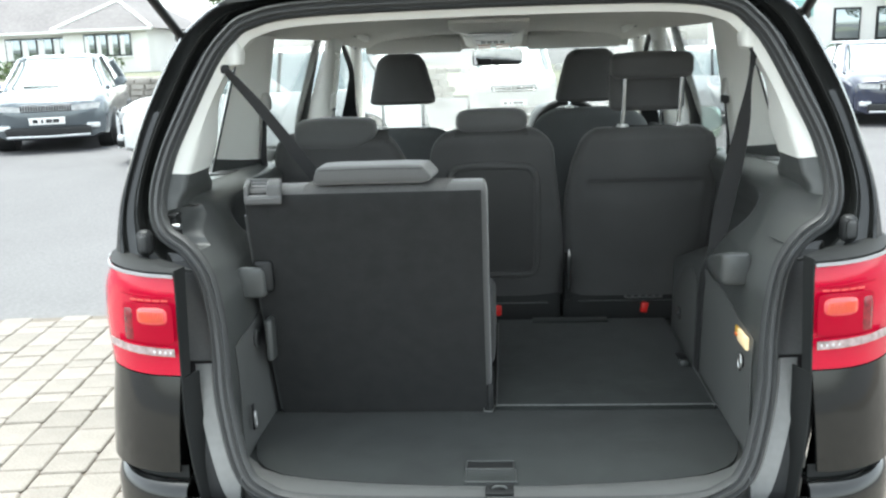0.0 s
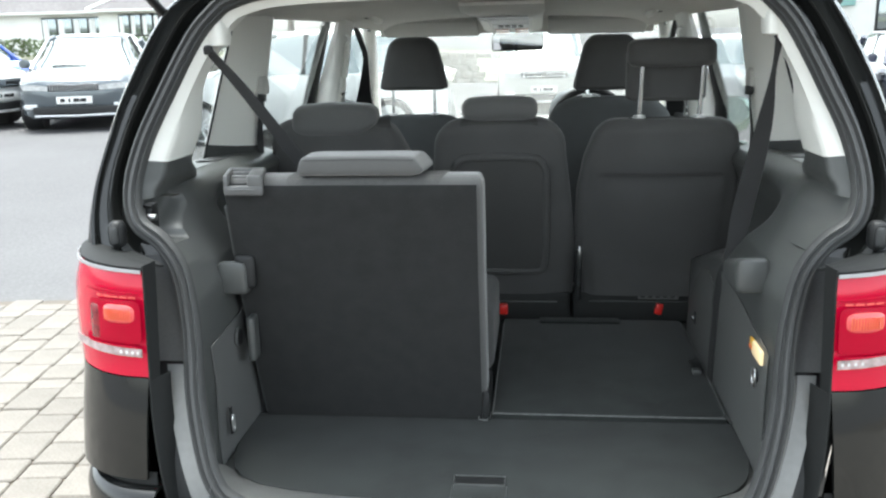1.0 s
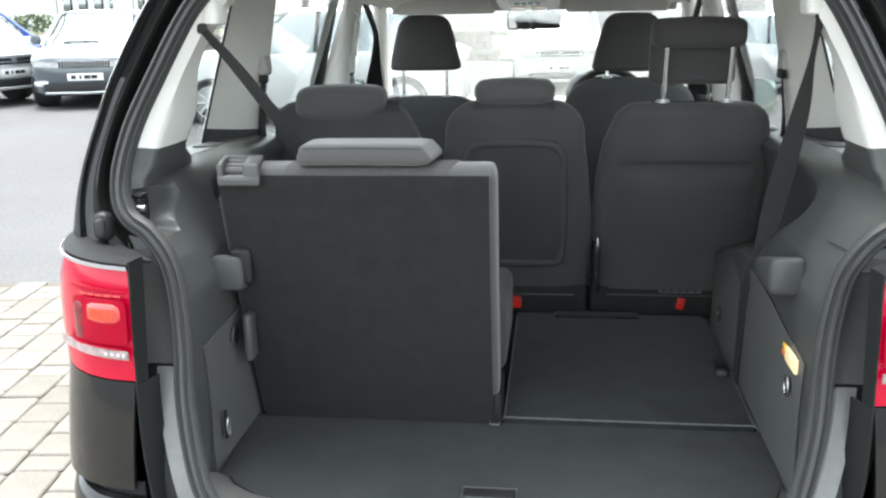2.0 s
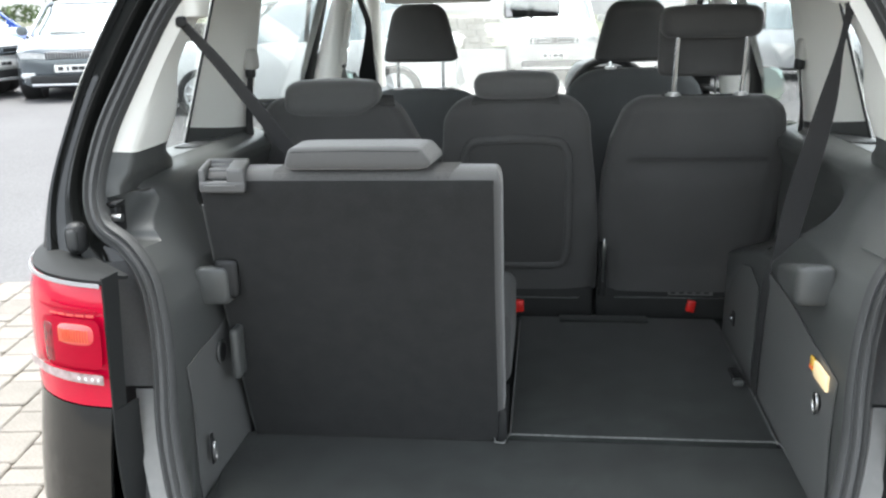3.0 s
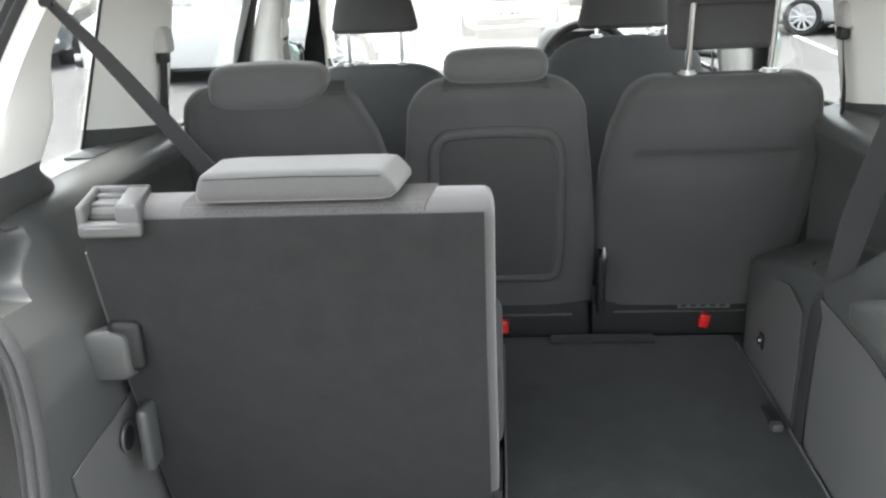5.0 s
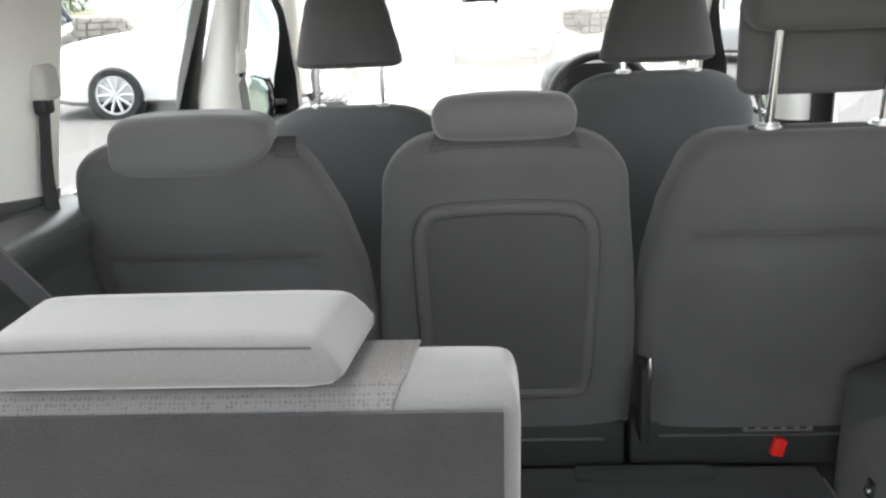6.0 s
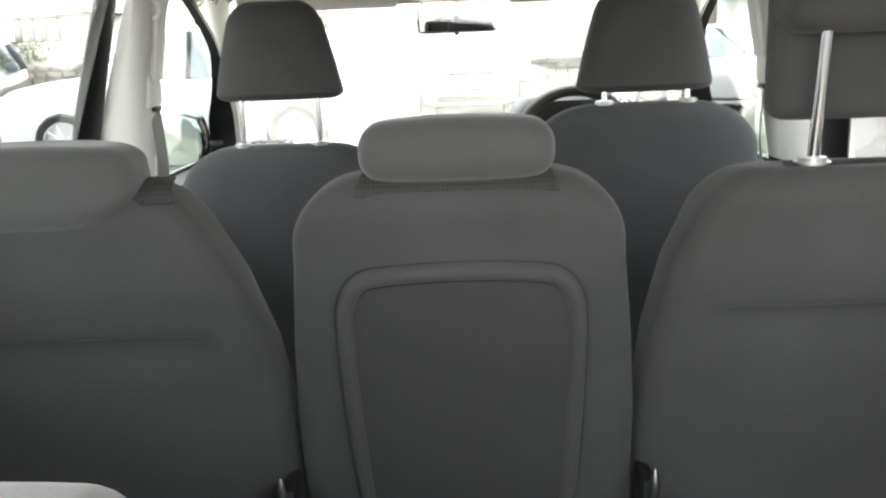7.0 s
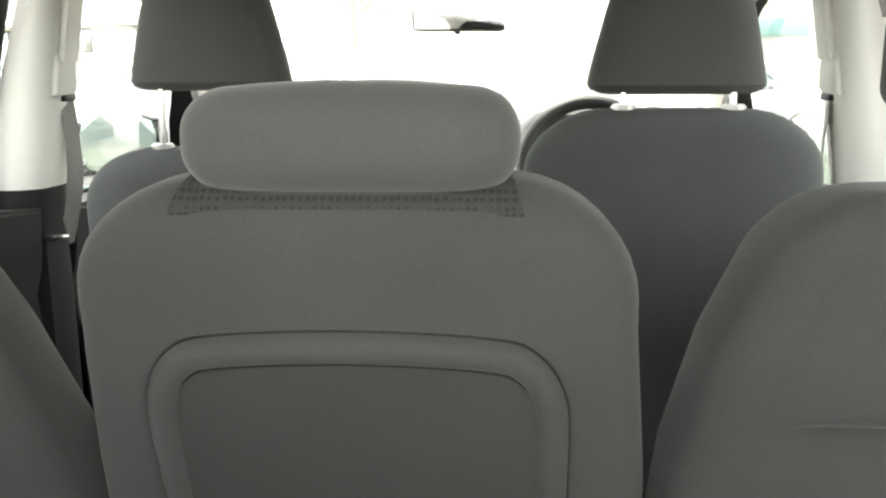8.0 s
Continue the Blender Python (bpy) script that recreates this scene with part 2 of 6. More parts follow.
def ease(a, b, x):
    t = min(1, max(0, (x - a) / (b - a)))
    return t * t * (3 - 2 * t)


def superloop(xl, xr, y0, y1, z, e=4.0, n=40, fn=None):
    """A rounded-oblong loop at height z between xl..xr and y0..y1."""
    out = []
    for k in range(n):
        t = 2 * math.pi * (k + 0.5) / n
        c, s = math.cos(t), math.sin(t)
        u = math.copysign(abs(c) ** (2 / e), c)
        v = math.copysign(abs(s) ** (2 / e), s)
        p = Vector(((xl + xr) / 2 + u * (xr - xl) / 2, (y0 + y1) / 2 + v * (y1 - y0) / 2, z))
        out.append(fn(p, u, v) if fn else p)
    return out


# ---- the car's plan ----
FLOOR = 0.60


def rear_y(z):
    return 1.885 + 0.48 * (z - 0.87)


HALF = [(0, 0.600), (0.40, 0.605), (0.515, 0.632), (0.56, 0.67), (0.59, 0.74), (0.615, 0.83), (0.63, 0.925), (0.648, 1.005), (0.678, 1.085),
        (0.726, 1.14), (0.784, 1.18), (0.805, 1.25), (0.79, 1.35), (0.752, 1.45), (0.697, 1.575), (0.655, 1.635), (0.60, 1.675), (0.45, 1.70), (0, 1.706)]
OUT = [(0.50, 0.53), (0.78, 0.56), (0.84, 0.60), (0.85, 0.66), (0.866, 0.75), (0.88, 0.84), (0.895, 0.92), (0.915, 1.0), (0.922, 1.08),
       (0.923, 1.12), (0.919, 1.2), (0.911, 1.27), (0.893, 1.36), (0.867, 1.47), (0.806, 1.62), (0.752, 1.69), (0.665, 1.738), (0.45, 1.755), (0, 1.765)]
SEAL = [Vector((x, rear_y(z), z)) for x, z in HALF]
SEAL_X = [(z, x) for x, z in HALF[1:]]


def both(fn):
    """Build for the near side (-1) and the far side (1)."""
    for side in (-1, 1):
        fn(side)


car = thing("people_carrier", (0, 3.9, 0), "black people carrier with tailgate raised, parked on block paving", "car")


def side_x(z):
    """Outside of the glass line."""
    return 0.885 - 0.33 * (z - 1.25)


def shell():
    # swap to run from the top round both sides
    right = smooth_line(SEAL, 5)
    loop = right + [Vector((-p.x, p.y, p.z)) for p in right[::-1]][1:-1]
    prof = [(-0.021, -0.010), (-0.020, 0.002), (-0.015, 0.009), (-0.010, 0.002), (-0.008, 0.002), (-0.003, 0.011), (0.003, 0.011), (0.007, 0.002), (0.009, 0.002), (0.014, 0.009), (0.019, 0.006), (0.021, -0.002), (0.020, -0.012)]
    part("door_seal", sweep(loop, [(a, b) for a, b in prof], up=Vector((0, -1, 0.0)), closed=True), M["seal"], car, "ribbed black rubber tailgate seal")
    out = smooth_line([Vector((x, rear_y(z), z)) for x, z in OUT], 5)

    def rim(side):
        def at(k, v):
            p, q = right[k], out[k]
            r = p.lerp(q, v)
            y = lerp_table([(0, 0.012), (0.12, 0.03), (0.3, 0.028), (0.36, 0.02), (0.42, -0.006), (0.45, -0.010), (0.48, -0.004), (0.55, 0.004), (0.70, 0.004), (0.74, -0.010), (0.78, -0.012), (0.81, 0.0), (0.88, 0.008), (0.94, 0.03), (1.0, 0.075)], v)
            return Vector((side * r.x, r.y + y, r.z))
        k0 = next(i for i, p in enumerate(right) if p.z > 0.612)
        k1 = next(i for i, p in enumerate(right) if p.z > 0.878)
        n = len(right) - 1
        vs = [0, 0.06, 0.12, 0.2, 0.3, 0.36, 0.42, 0.45, 0.48, 0.55, 0.70, 0.74, 0.78, 0.81, 0.88, 0.94, 1.0]

        def strip(ka, kb, va, vb):
            cut = [v for v in vs if va <= v <= vb]
            return grid(lambda u, w: at(round(ka + u * (kb - ka)), cut[round(w * (len(cut) - 1))]), kb - ka, len(cut) - 1)
        k2 = next(i for i, p in enumerate(right) if p.z > 1.105)
        part("rear_body", strip(k2, n, 0, 1), M["paint"], car, "gloss black painted frame round the boot opening")
        part("lamp_channel", strip(k1, k2, 0, 0.36), M["seal"], car, "dark channel beside the tail lamp")
        def low(u, w):
            p = right[round(k0 + u * (k1 - k0))]
            d = 0.017 + 0.058 * w
            return Vector((side * (p.x + d), p.y + 0.012 + 0.03 * ease(0, 0.3, w), p.z - 0.012 - 0.05 * w * (1 - ease(0.62, 0.70, p.z))))
        part("sill_channel", grid(low, k1 - k0, 6, 0.004), M["channel"], car, "grey painted channel beside the boot opening")
        # Black sheet stands in for the shade in the gap beside the channel.
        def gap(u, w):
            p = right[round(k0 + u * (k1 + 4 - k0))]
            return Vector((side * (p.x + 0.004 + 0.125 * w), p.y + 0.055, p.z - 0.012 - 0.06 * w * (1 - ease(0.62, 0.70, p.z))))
        part("channel_gap", grid(gap, k1 + 4 - k0, 3, 0.004), M["rubber"], car, "black sheet standing in for the shade behind the bumper")
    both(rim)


shell()


def plan_curve(side, t, z, push=0.0):
    """The rounded rear corner of the body in plan; t from 0 inside to 1 on the flank."""
    pts = [(0.700, 1.835), (0.76, 1.842), (0.823, 1.868), (0.882, 1.92), (0.921, 1.99), (0.936, 2.07), (0.938, 2.16)]
    k = t * (len(pts) - 1)
    i = min(int(k), len(pts) - 2)
    a, b = Vector(pts[max(i - 1, 0)]), Vector(pts[i])
    c, d = Vector(pts[i + 1]), Vector(pts[min(i + 2, len(pts) - 1)])
    f = k - i
    p = 0.5 * (2 * b + (c - a) * f + (2 * a - 5 * b + 4 * c - d) * f * f + (3 * b - a - 3 * c + d) * f ** 3)
    y = p.y + 0.08 * (z - 0.88) + push
    bulge = (0.016 * math.sin(math.pi * min(1, max(0, (z - 0.86) / 0.27))) - 0.014 * ease(1.05, 1.13, z)) * ease(0.35, 0.8, t)
    return Vector((side * (p.x + push * -0.3 * t + bulge), y, z))


def rear_corner(side):
    # lens
    def skin(t0, t1, z0, z1, push=0.0, nu=24, nv=6, tilt=0.0):
        return grid(lambda u, v: plan_curve(side, t0 + u * (t1 - t0), z0 + v * (z1 - z0) + (0.004 + (tilt - 0.004) * v) * (t0 + u * (t1 - t0)), push + 0.011 * ease(0.80, 1.08, v) ** 1.5), nu, nv, 0.012)
    lens = part("tail_lamp", skin(0, 0.93, 0.884, 1.108, 0, 30, 24, 0.022), M["red_lens"], car, "red tail lamp with amber indicator and clear strip")

    def film(t0, t1, z0, z1, tilt=0.0, lift=0.0025):
        return grid(lambda u, v: plan_curve(side, t0 + u * (t1 - t0), z0 + v * (z1 - z0) + tilt * (t0 + u * (t1 - t0)), -lift - 0.0125), 26, 4, 0.0015)

    def oval(tc, zc, rt, rz, lift, square=0.7):
        bm = bmesh.new()
        rows = []
        for r in (1.0, 0.92, 0.5, 0.05):
            ringv = []
            for k in range(28):
                a = 2 * math.pi * k / 28
                c, d = math.cos(a), math.sin(a)
                tt = tc + rt * r * math.copysign(abs(c) ** square, c)
                zz = zc + rz * r * math.copysign(abs(d) ** square, d)
                p = plan_curve(side, tt, zz, -0.0125 - lift * (1.0 - 0.9 * r ** 6))
                ringv.append(bm.verts.new(p))
            rows.append(ringv)
        for ra, rb in zip(rows, rows[1:]):
            for k in range(28):
                bm.faces.new((ra[k], ra[(k + 1) % 28], rb[(k + 1) % 28], rb[k]))
        bm.faces.new(rows[-1])
        return bm
    part("clear_strip", film(0.015, 0.50, 0.932, 0.950, 0.02), M["clear"], lens, "clear reversing strip")
    part("dark_surround", oval(0.190, 1.006, 0.175, 0.047, 0.0016, 0.3), M["red_dark"], lens, "darker red inner reflector")
    part("bulb_cup", oval(0.318, 1.002, 0.036, 0.038, 0.0032, 0.35), M["bulb_cup"], lens, "dark bulb cup inside the lens")
    part("strip_end", film(0.02, 0.18, 0.935, 0.949, 0.02, 0.004), M["clear"], lens, "ribbed clear end of the reversing strip")
    part("red_ridge", film(0.05, 0.36, 0.953, 0.956, 0.014, 0.005), M["red_lens"], lens)
    part("bright_red_edge", film(0.015, 0.36, 1.064, 1.068, 0.02, 0.0012), M["red_dark"], lens)
    part("indicator", oval(0.155, 1.024, 0.098, 0.020, 0.008, 0.6), M["amber"], lens, "amber indicator lens")
    for k in range(12):
        part("lens_rib", film(0.076 + 0.0135 * k, 0.079 + 0.0135 * k, 1.012, 1.036, 0, 0.0084), M["amber_dark"], lens)
    for k in range(5):
        part("reflector_facet", film(0.045 + 0.05 * k, 0.085 + 0.05 * k, 1.058, 1.062, 0.004, 0.0012), M["amber"], lens)
    for k in range(4):
        part("strip_facet", oval(0.045 + 0.032 * k, 0.9425 + 0.0006 * k, 0.012, 0.006, 0.006), M["headlamp"], lens)
    part("lamp_trim", film(0, 0.92, 1.109, 1.1165, 0.022, -0.0050), M["bright_trim"], lens, "bright trim line above the lens")
    # cap over the lamp and its dark inner side
    def cap(u, v):
        a = plan_curve(side, u * 0.93, 1.120 + 0.022 * u * 0.93)
        b = Vector((side * (0.682 + 0.215 * u), 1.925 + 0.17 * u, 1.110 + 0.016 * u))
        p = a.lerp(b, v)
        p.z += 0.006 * math.sin(math.pi * min(1, v * 1.2))
        return p
    part("lamp_cap", grid(cap, 16, 6, 0.006), M["cap"], lens, "dark grey cap over the lamp")
    def inner(u, v):
        a = plan_curve(side, 0, 0.875 + v * 0.250)
        return Vector((side * (0.700 - 0.007 * u), a.y + 0.036 * u + 0.010 * u * v, a.z))
    part("lamp_side", grid(inner, 8, 8, 0.004), M["cap"], lens, "black inner side of the lamp")
    # bumper corner below
    def bump(u, v):
        z = 0.881 + 0.004 * u * (1 - v) - v * 0.222
        p = plan_curve(side, u, z)
        out = -0.006 * math.sin(math.pi * min(1, v)) - 0.012 * v
        return Vector((p.x + side * 0.013 * v, p.y + out, z))
    part("bumper_corner", grid(bump, 30, 14, 0.01), M["paint"], car, "gloss black bumper corner")
    def bump_side(u, v):
        z = 0.876 - v * 0.30
        p = plan_curve(side, 0, z)
        return Vector((side * (0.700 - 0.020 * u - 0.035 * v * v), p.y - 0.012 * v + 0.06 * u, z))
    part("bumper_return", grid(bump_side, 8, 8, 0.004), M["cap"], car, "black inner edge of the bumper")
    stop = part("rubber_stop", box((side * 0.822 - 0.019, 1.990, 1.126), (side * 0.822 + 0.019, 2.03, 1.190), 0.017, 4), M["rubber"], car, "black rubber tailgate stop")
    part("stop_pad", box((side * 0.822 - 0.012, 1.984, 1.135), (side * 0.822 + 0.012, 2.0, 1.182), 0.011, 4), M["seal"], stop, "raised grey pad")
    def ledge(u, v):
        prof = [(0.06, 0.643), (0.004, 0.637), (-0.010, 0.627), (-0.018, 0.60), (-0.016, 0.45), (0.0, 0.30), (0.04, 0.23)]
        push, z = prof[round(v * 6)]
        p = plan_curve(side, u, 0.62, 0)
        q = plan_curve(side, min(1, u + 0.01), 0.62, 0)
        d = (q - p) if u < 1 else Vector((0, 1, 0))
        nrm = Vector((d.y, -d.x, 0)).normalized() * side
        return p - nrm * (push + 0.012) + Vector((-side * 0.006, -0.030, z - p.z))
    part("bumper_corner", grid(ledge, 30, 6, 0.008), M["paint"], car, "gloss black bumper step")
    part("bumper_recess", grid(lambda u, v: plan_curve(side, 0.02 + 0.95 * u, 0.668 - 0.045 * v) + Vector((-side * 0.006, 0.004, 0)), 24, 2, 0.004), M["cap"], car, "dark recess under the bumper corner")
    part("screw", disc(plan_curve(side, 0.60, 0.651) + Vector((-side * 0.004, -0.010, 0)), 0.012, 0.012, Y, 18, 0.003), M["rubber"], car, "black round plug")


both(rear_corner)


def floor_front(x):
    """Rear edge of the boot carpet."""
    return lerp_table([(0, 1.854), (0.15, 1.858), (0.30, 1.872), (0.42, 1.890), (0.50, 1.912), (0.555, 1.948), (0.59, 1.995), (0.613, 2.07), (0.63, 2.20)], x)


def bumper():
    def fn(u, v):
        x = -0.70 + 1.40 * u
        prof = [(1.88, 0.56), (1.80, 0.60), (1.765, 0.615), (1.735, 0.60), (1.733, 0.45), (1.76, 0.30), (1.81, 0.23)]
        y, z = prof[round(v * 6)]
        return Vector((x, y - 0.02 * (1 - (x / 0.7) ** 2), z))
    part("bumper", grid(fn, 40, 6, 0.01), M["paint"], car, "gloss black rear bumper")
    def plate(u, v):
        x = -0.575 + 1.15 * u
        p = Vector((x * 1.02, floor_front(abs(x)) + 0.006, FLOOR - 0.003))
        zs = lerp_table([(0, 0.600), (0.40, 0.605), (0.515, 0.632), (0.56, 0.67), (0.58, 0.70)], abs(x))
        q = Vector((x, rear_y(zs) + 0.012, zs + 0.004))
        r = p.lerp(q, min(1, v * 1.25))
        r.z += 0.008 * math.sin(math.pi * min(1, v * 1.25)) - 0.05 * max(0, v - 0.8) * 5
        return r
    part("sill_plate", grid(plate, 60, 10, 0.005), M["plastic_mid"], car, "grey plastic loading sill")
    lip = part("floor_handle", joined(box((-0.066, 1.862, 0.600), (0.064, 1.868, 0.607), 0.003), box((-0.062, 1.929, 0.600), (0.054, 1.934, 0.606), 0.002),
                                box((-0.062, 1.973, 0.600), (0.055, 1.977, 0.605), 0.002), box((-0.063, 1.93, 0.600), (-0.059, 1.977, 0.605), 0.002), box((0.051, 1.93, 0.600), (0.055, 1.977, 0.605), 0.002),
                                box((-0.064, 1.866, 0.600), (-0.061, 1.93, 0.604), 0.001), box((0.056, 1.866, 0.600), (0.059, 1.93, 0.604), 0.001)), M["plastic"], car, "grey pull handle in the boot floor")
    part("recess", box((-0.059, 1.934, 0.600), (0.051, 1.973, 0.6025), 0.001), M["rubber"], lip)
    part("grip_plate", box((-0.061, 1.868, 0.600), (0.057, 1.929, 0.6035), 0.001), M["carpet"], lip)


bumper()


def striker():
    base = part("striker", box((-0.012, 1.785, 0.607), (0.052, 1.828, 0.618), 0.003), M["rubber"], car, "black tailgate striker plate")
    part("loop", sweep(smooth_line([Vector((0.005, 1.806, 0.614)), Vector((0.006, 1.806, 0.622)), Vector((0.020, 1.806, 0.625)), Vector((0.034, 1.806, 0.622)), Vector((0.035, 1.806, 0.614))], 5), ring(0.003, 8), up=Y), M["plastic"], base, "steel loop")


striker()


def boot_floor():
    def fn(u, v):
        x = (2 * u - 1) * 0.63
        y = floor_front(abs(x))
        return Vector((x, y + v * (2.293 - y), FLOOR))
    part("boot_carpet", grid(fn, 80, 16, 0.012), M["carpet"], car, "charcoal carpeted boot floor")
    def base(u, v):
        y = 1.79 + v * 0.51
        return Vector(((2 * u - 1) * (0.565 + 0.056 * ease(1.755, 1.955, y)), y, FLOOR - 0.0085))
    part("floor_tray", grid(base, 12, 12, 0.004), M["plastic"], car, "charcoal plastic tray under the boot carpet")
    def under(u, v):
        return Vector(((2 * u - 1) * 0.66, 2.29 + v * 0.95, FLOOR - 0.02))
    part("rear_floor", grid(under, 4, 8, 0.03), M["carpet"], car, "dark floor beneath the third row")


boot_floor()


def side_trim(side):
    XR = [(0.58, 0.562), (0.70, 0.562)] + [(z, x - 0.006) for z, x in SEAL_X if 0.73 < z < 1.36]
    XI = [(0.60, 0.618), (0.9, 0.624), (1.02, 0.630), (1.07, 0.645), (1.12, 0.675), (1.17, 0.703), (1.20, 0.718), (1.218, 0.730), (1.229, 0.744), (1.235, 0.758), (1.239, 0.775), (1.25, 0.80)]
    RIM = [(2.05, 1.246), (2.45, 1.246), (2.65, 1.240), (2.85, 1.232), (3.03, 1.228)]
    TOP = [(2.30, 1.13), (2.38, 1.08), (2.45, 1.02), (2.54, 0.968), (2.65, 0.952), (2.8, 0.92), (2.94, 0.875), (3.05, 0.84)]

    def wall_x(y, z):
        y0 = rear_y(z) + 0.004
        x = lerp_table(XR, z)
        zq = z + (1.246 - lerp_table(RIM, y)) * ease(1.1, 1.2, z)
        x2 = lerp_table(XI, zq)
        x = x + (x2 - x) * ease(y0, y0 + 0.20, y)
        zt = lerp_table(TOP, y)
        deep = ease(2.30, 2.42, y) * ease(zt - 0.005, zt + 0.05, z)
        x3 = lerp_table([(0.9, 0.752), (1.08, 0.752), (1.13, 0.745), (1.17, 0.730), (1.195, 0.719), (1.212, 0.719), (1.224, 0.730), (1.233, 0.748), (1.239, 0.775), (1.25, 0.80)], zq)
        x = x + (x3 - x) * deep
        reach = 0.060 + 0.052 * ease(1.145, 1.205, z)
        lid = 1.232 - 0.2 * (y - 2.12)
        bowl = math.sqrt(max(0.0, 1 - (max(0.0, y - y0 - 0.032) / reach) ** 4))
        hole = (1.0 if side < 0 else 0.0) * ease(y0 + 0.028, y0 + 0.032, y) * bowl * ease(1.128, 1.133, z) * (1 - ease(lid - 0.005, lid, z))
        return x + (max(0.79, x) - x) * hole

    def fn(u, v):
        rim = lerp_table(RIM, 2.07 + u * 0.96)
        z = 0.585 + v * (rim - 0.585)
        y0 = rear_y(z) - 0.004
        y = y0 + u * (3.03 - y0)
        return Vector((side * wall_x(y, z), y, z))
    part("side_trim", grid(fn, 220, 150, 0.002), M["plastic"], car, "moulded charcoal plastic side trim of the boot")

    def ledge(u, v):
        y = 2.25 + u * 0.78
        z = lerp_table(RIM, y)
        x = wall_x(y, z) - 0.004
        return Vector((side * (x + v * (0.892 - x)), y, z - 0.001 - 0.006 * v))
    part("window_ledge", grid(ledge, 20, 4, 0.006), M["plastic"], car, "charcoal ledge under the rear side window")

    # lighter panels let into the trim
    def panel(y0, y1, top):
        def low(u, v):
            y = y0 + u * (y1 - y0)
            z0, z1 = 0.606, top(u)
            z = z0 + v * (z1 - z0)
            return Vector((side * (wall_x(y, z) - 0.0022), y, z))
        return grid(low, 24, 16, 0.002)
    part("lower_panel", panel(1.99, 2.54, lambda u: lerp_table([(0, 0.897), (0.3, 0.908), (0.6, 0.930), (1.0, 0.936)], u)), M["plastic_mid"], car, "lighter grey lower trim panel")
    part("lower_panel", panel(2.63, 3.0, lambda u: lerp_table([(0, 0.87), (0.25, 0.895), (0.5, 0.875), (0.8, 0.80), (1, 0.72)], u)), M["plastic_mid"], car, "lighter grey lower trim panel")
    def bracket(y, k):
        zc = (1.014 if side < 0 else 1.028) + (2.19 - y) * 0.12
        hz = (0.020 + (2.29 - y) * 0.15) * k
        xc, w = 0.608, 0.038
        return [Vector((side * (xc + w * math.copysign(abs(math.cos(a)) ** 0.35, math.cos(a)) * k), y, zc + hz * math.copysign(abs(math.sin(a)) ** 0.35, math.sin(a)))) for a in (2 * math.pi * (n + 0.5) / 28 for n in range(28))]
    part("trim_block", loft([bracket(y, k) for y, k in ((2.128, 0.74), (2.131, 0.88), (2.139, 0.97), (2.15, 1.0), (2.20, 1.0), (2.27, 1.0), (2.282, 0.93), (2.288, 0.8))]), M["plastic"], car, "grey moulded bracket for the parcel cover")
    if side > 0:
        # cover plate where the other side has its hollow
        def cover(u, v):
            z = 1.118 + 0.122 * v
            y = rear_y(z) + 0.020 + u * (0.095 + 0.012 * v)
            return Vector((wall_x(y, z) - 0.006, y, z))
        part("trim_cover", grid(cover, 12, 12, 0.005), M["plastic"], car, "grey cover plate beside the tailgate seal")
        return
    # bearing of the parcel cover, in its hollow at the tailgate side
    hollow = part("cover_bearing", joined(box((side * 0.778 - 0.010, 2.075, 1.150), (side * 0.778 + 0.012, 2.115, 1.205), 0.006), box((side * 0.775 - 0.012, 2.07, 1.206), (side * 0.775 + 0.012, 2.11, 1.214), 0.003)), M["rubber"], car, "black bearing of the parcel cover")
    part("bolt", disc((side * 0.762, 2.066, 1.185), 0.008, 0.02, X, 12), M["steel"], hollow)


both(side_trim)


def belt(y):
    """Height of the window line."""
    return lerp_table([(2.1, 1.235), (2.9, 1.225), (3.1, 1.19), (3.9, 1.14), (4.25, 1.10), (5.2, 1.085), (5.85, 1.02)], y)


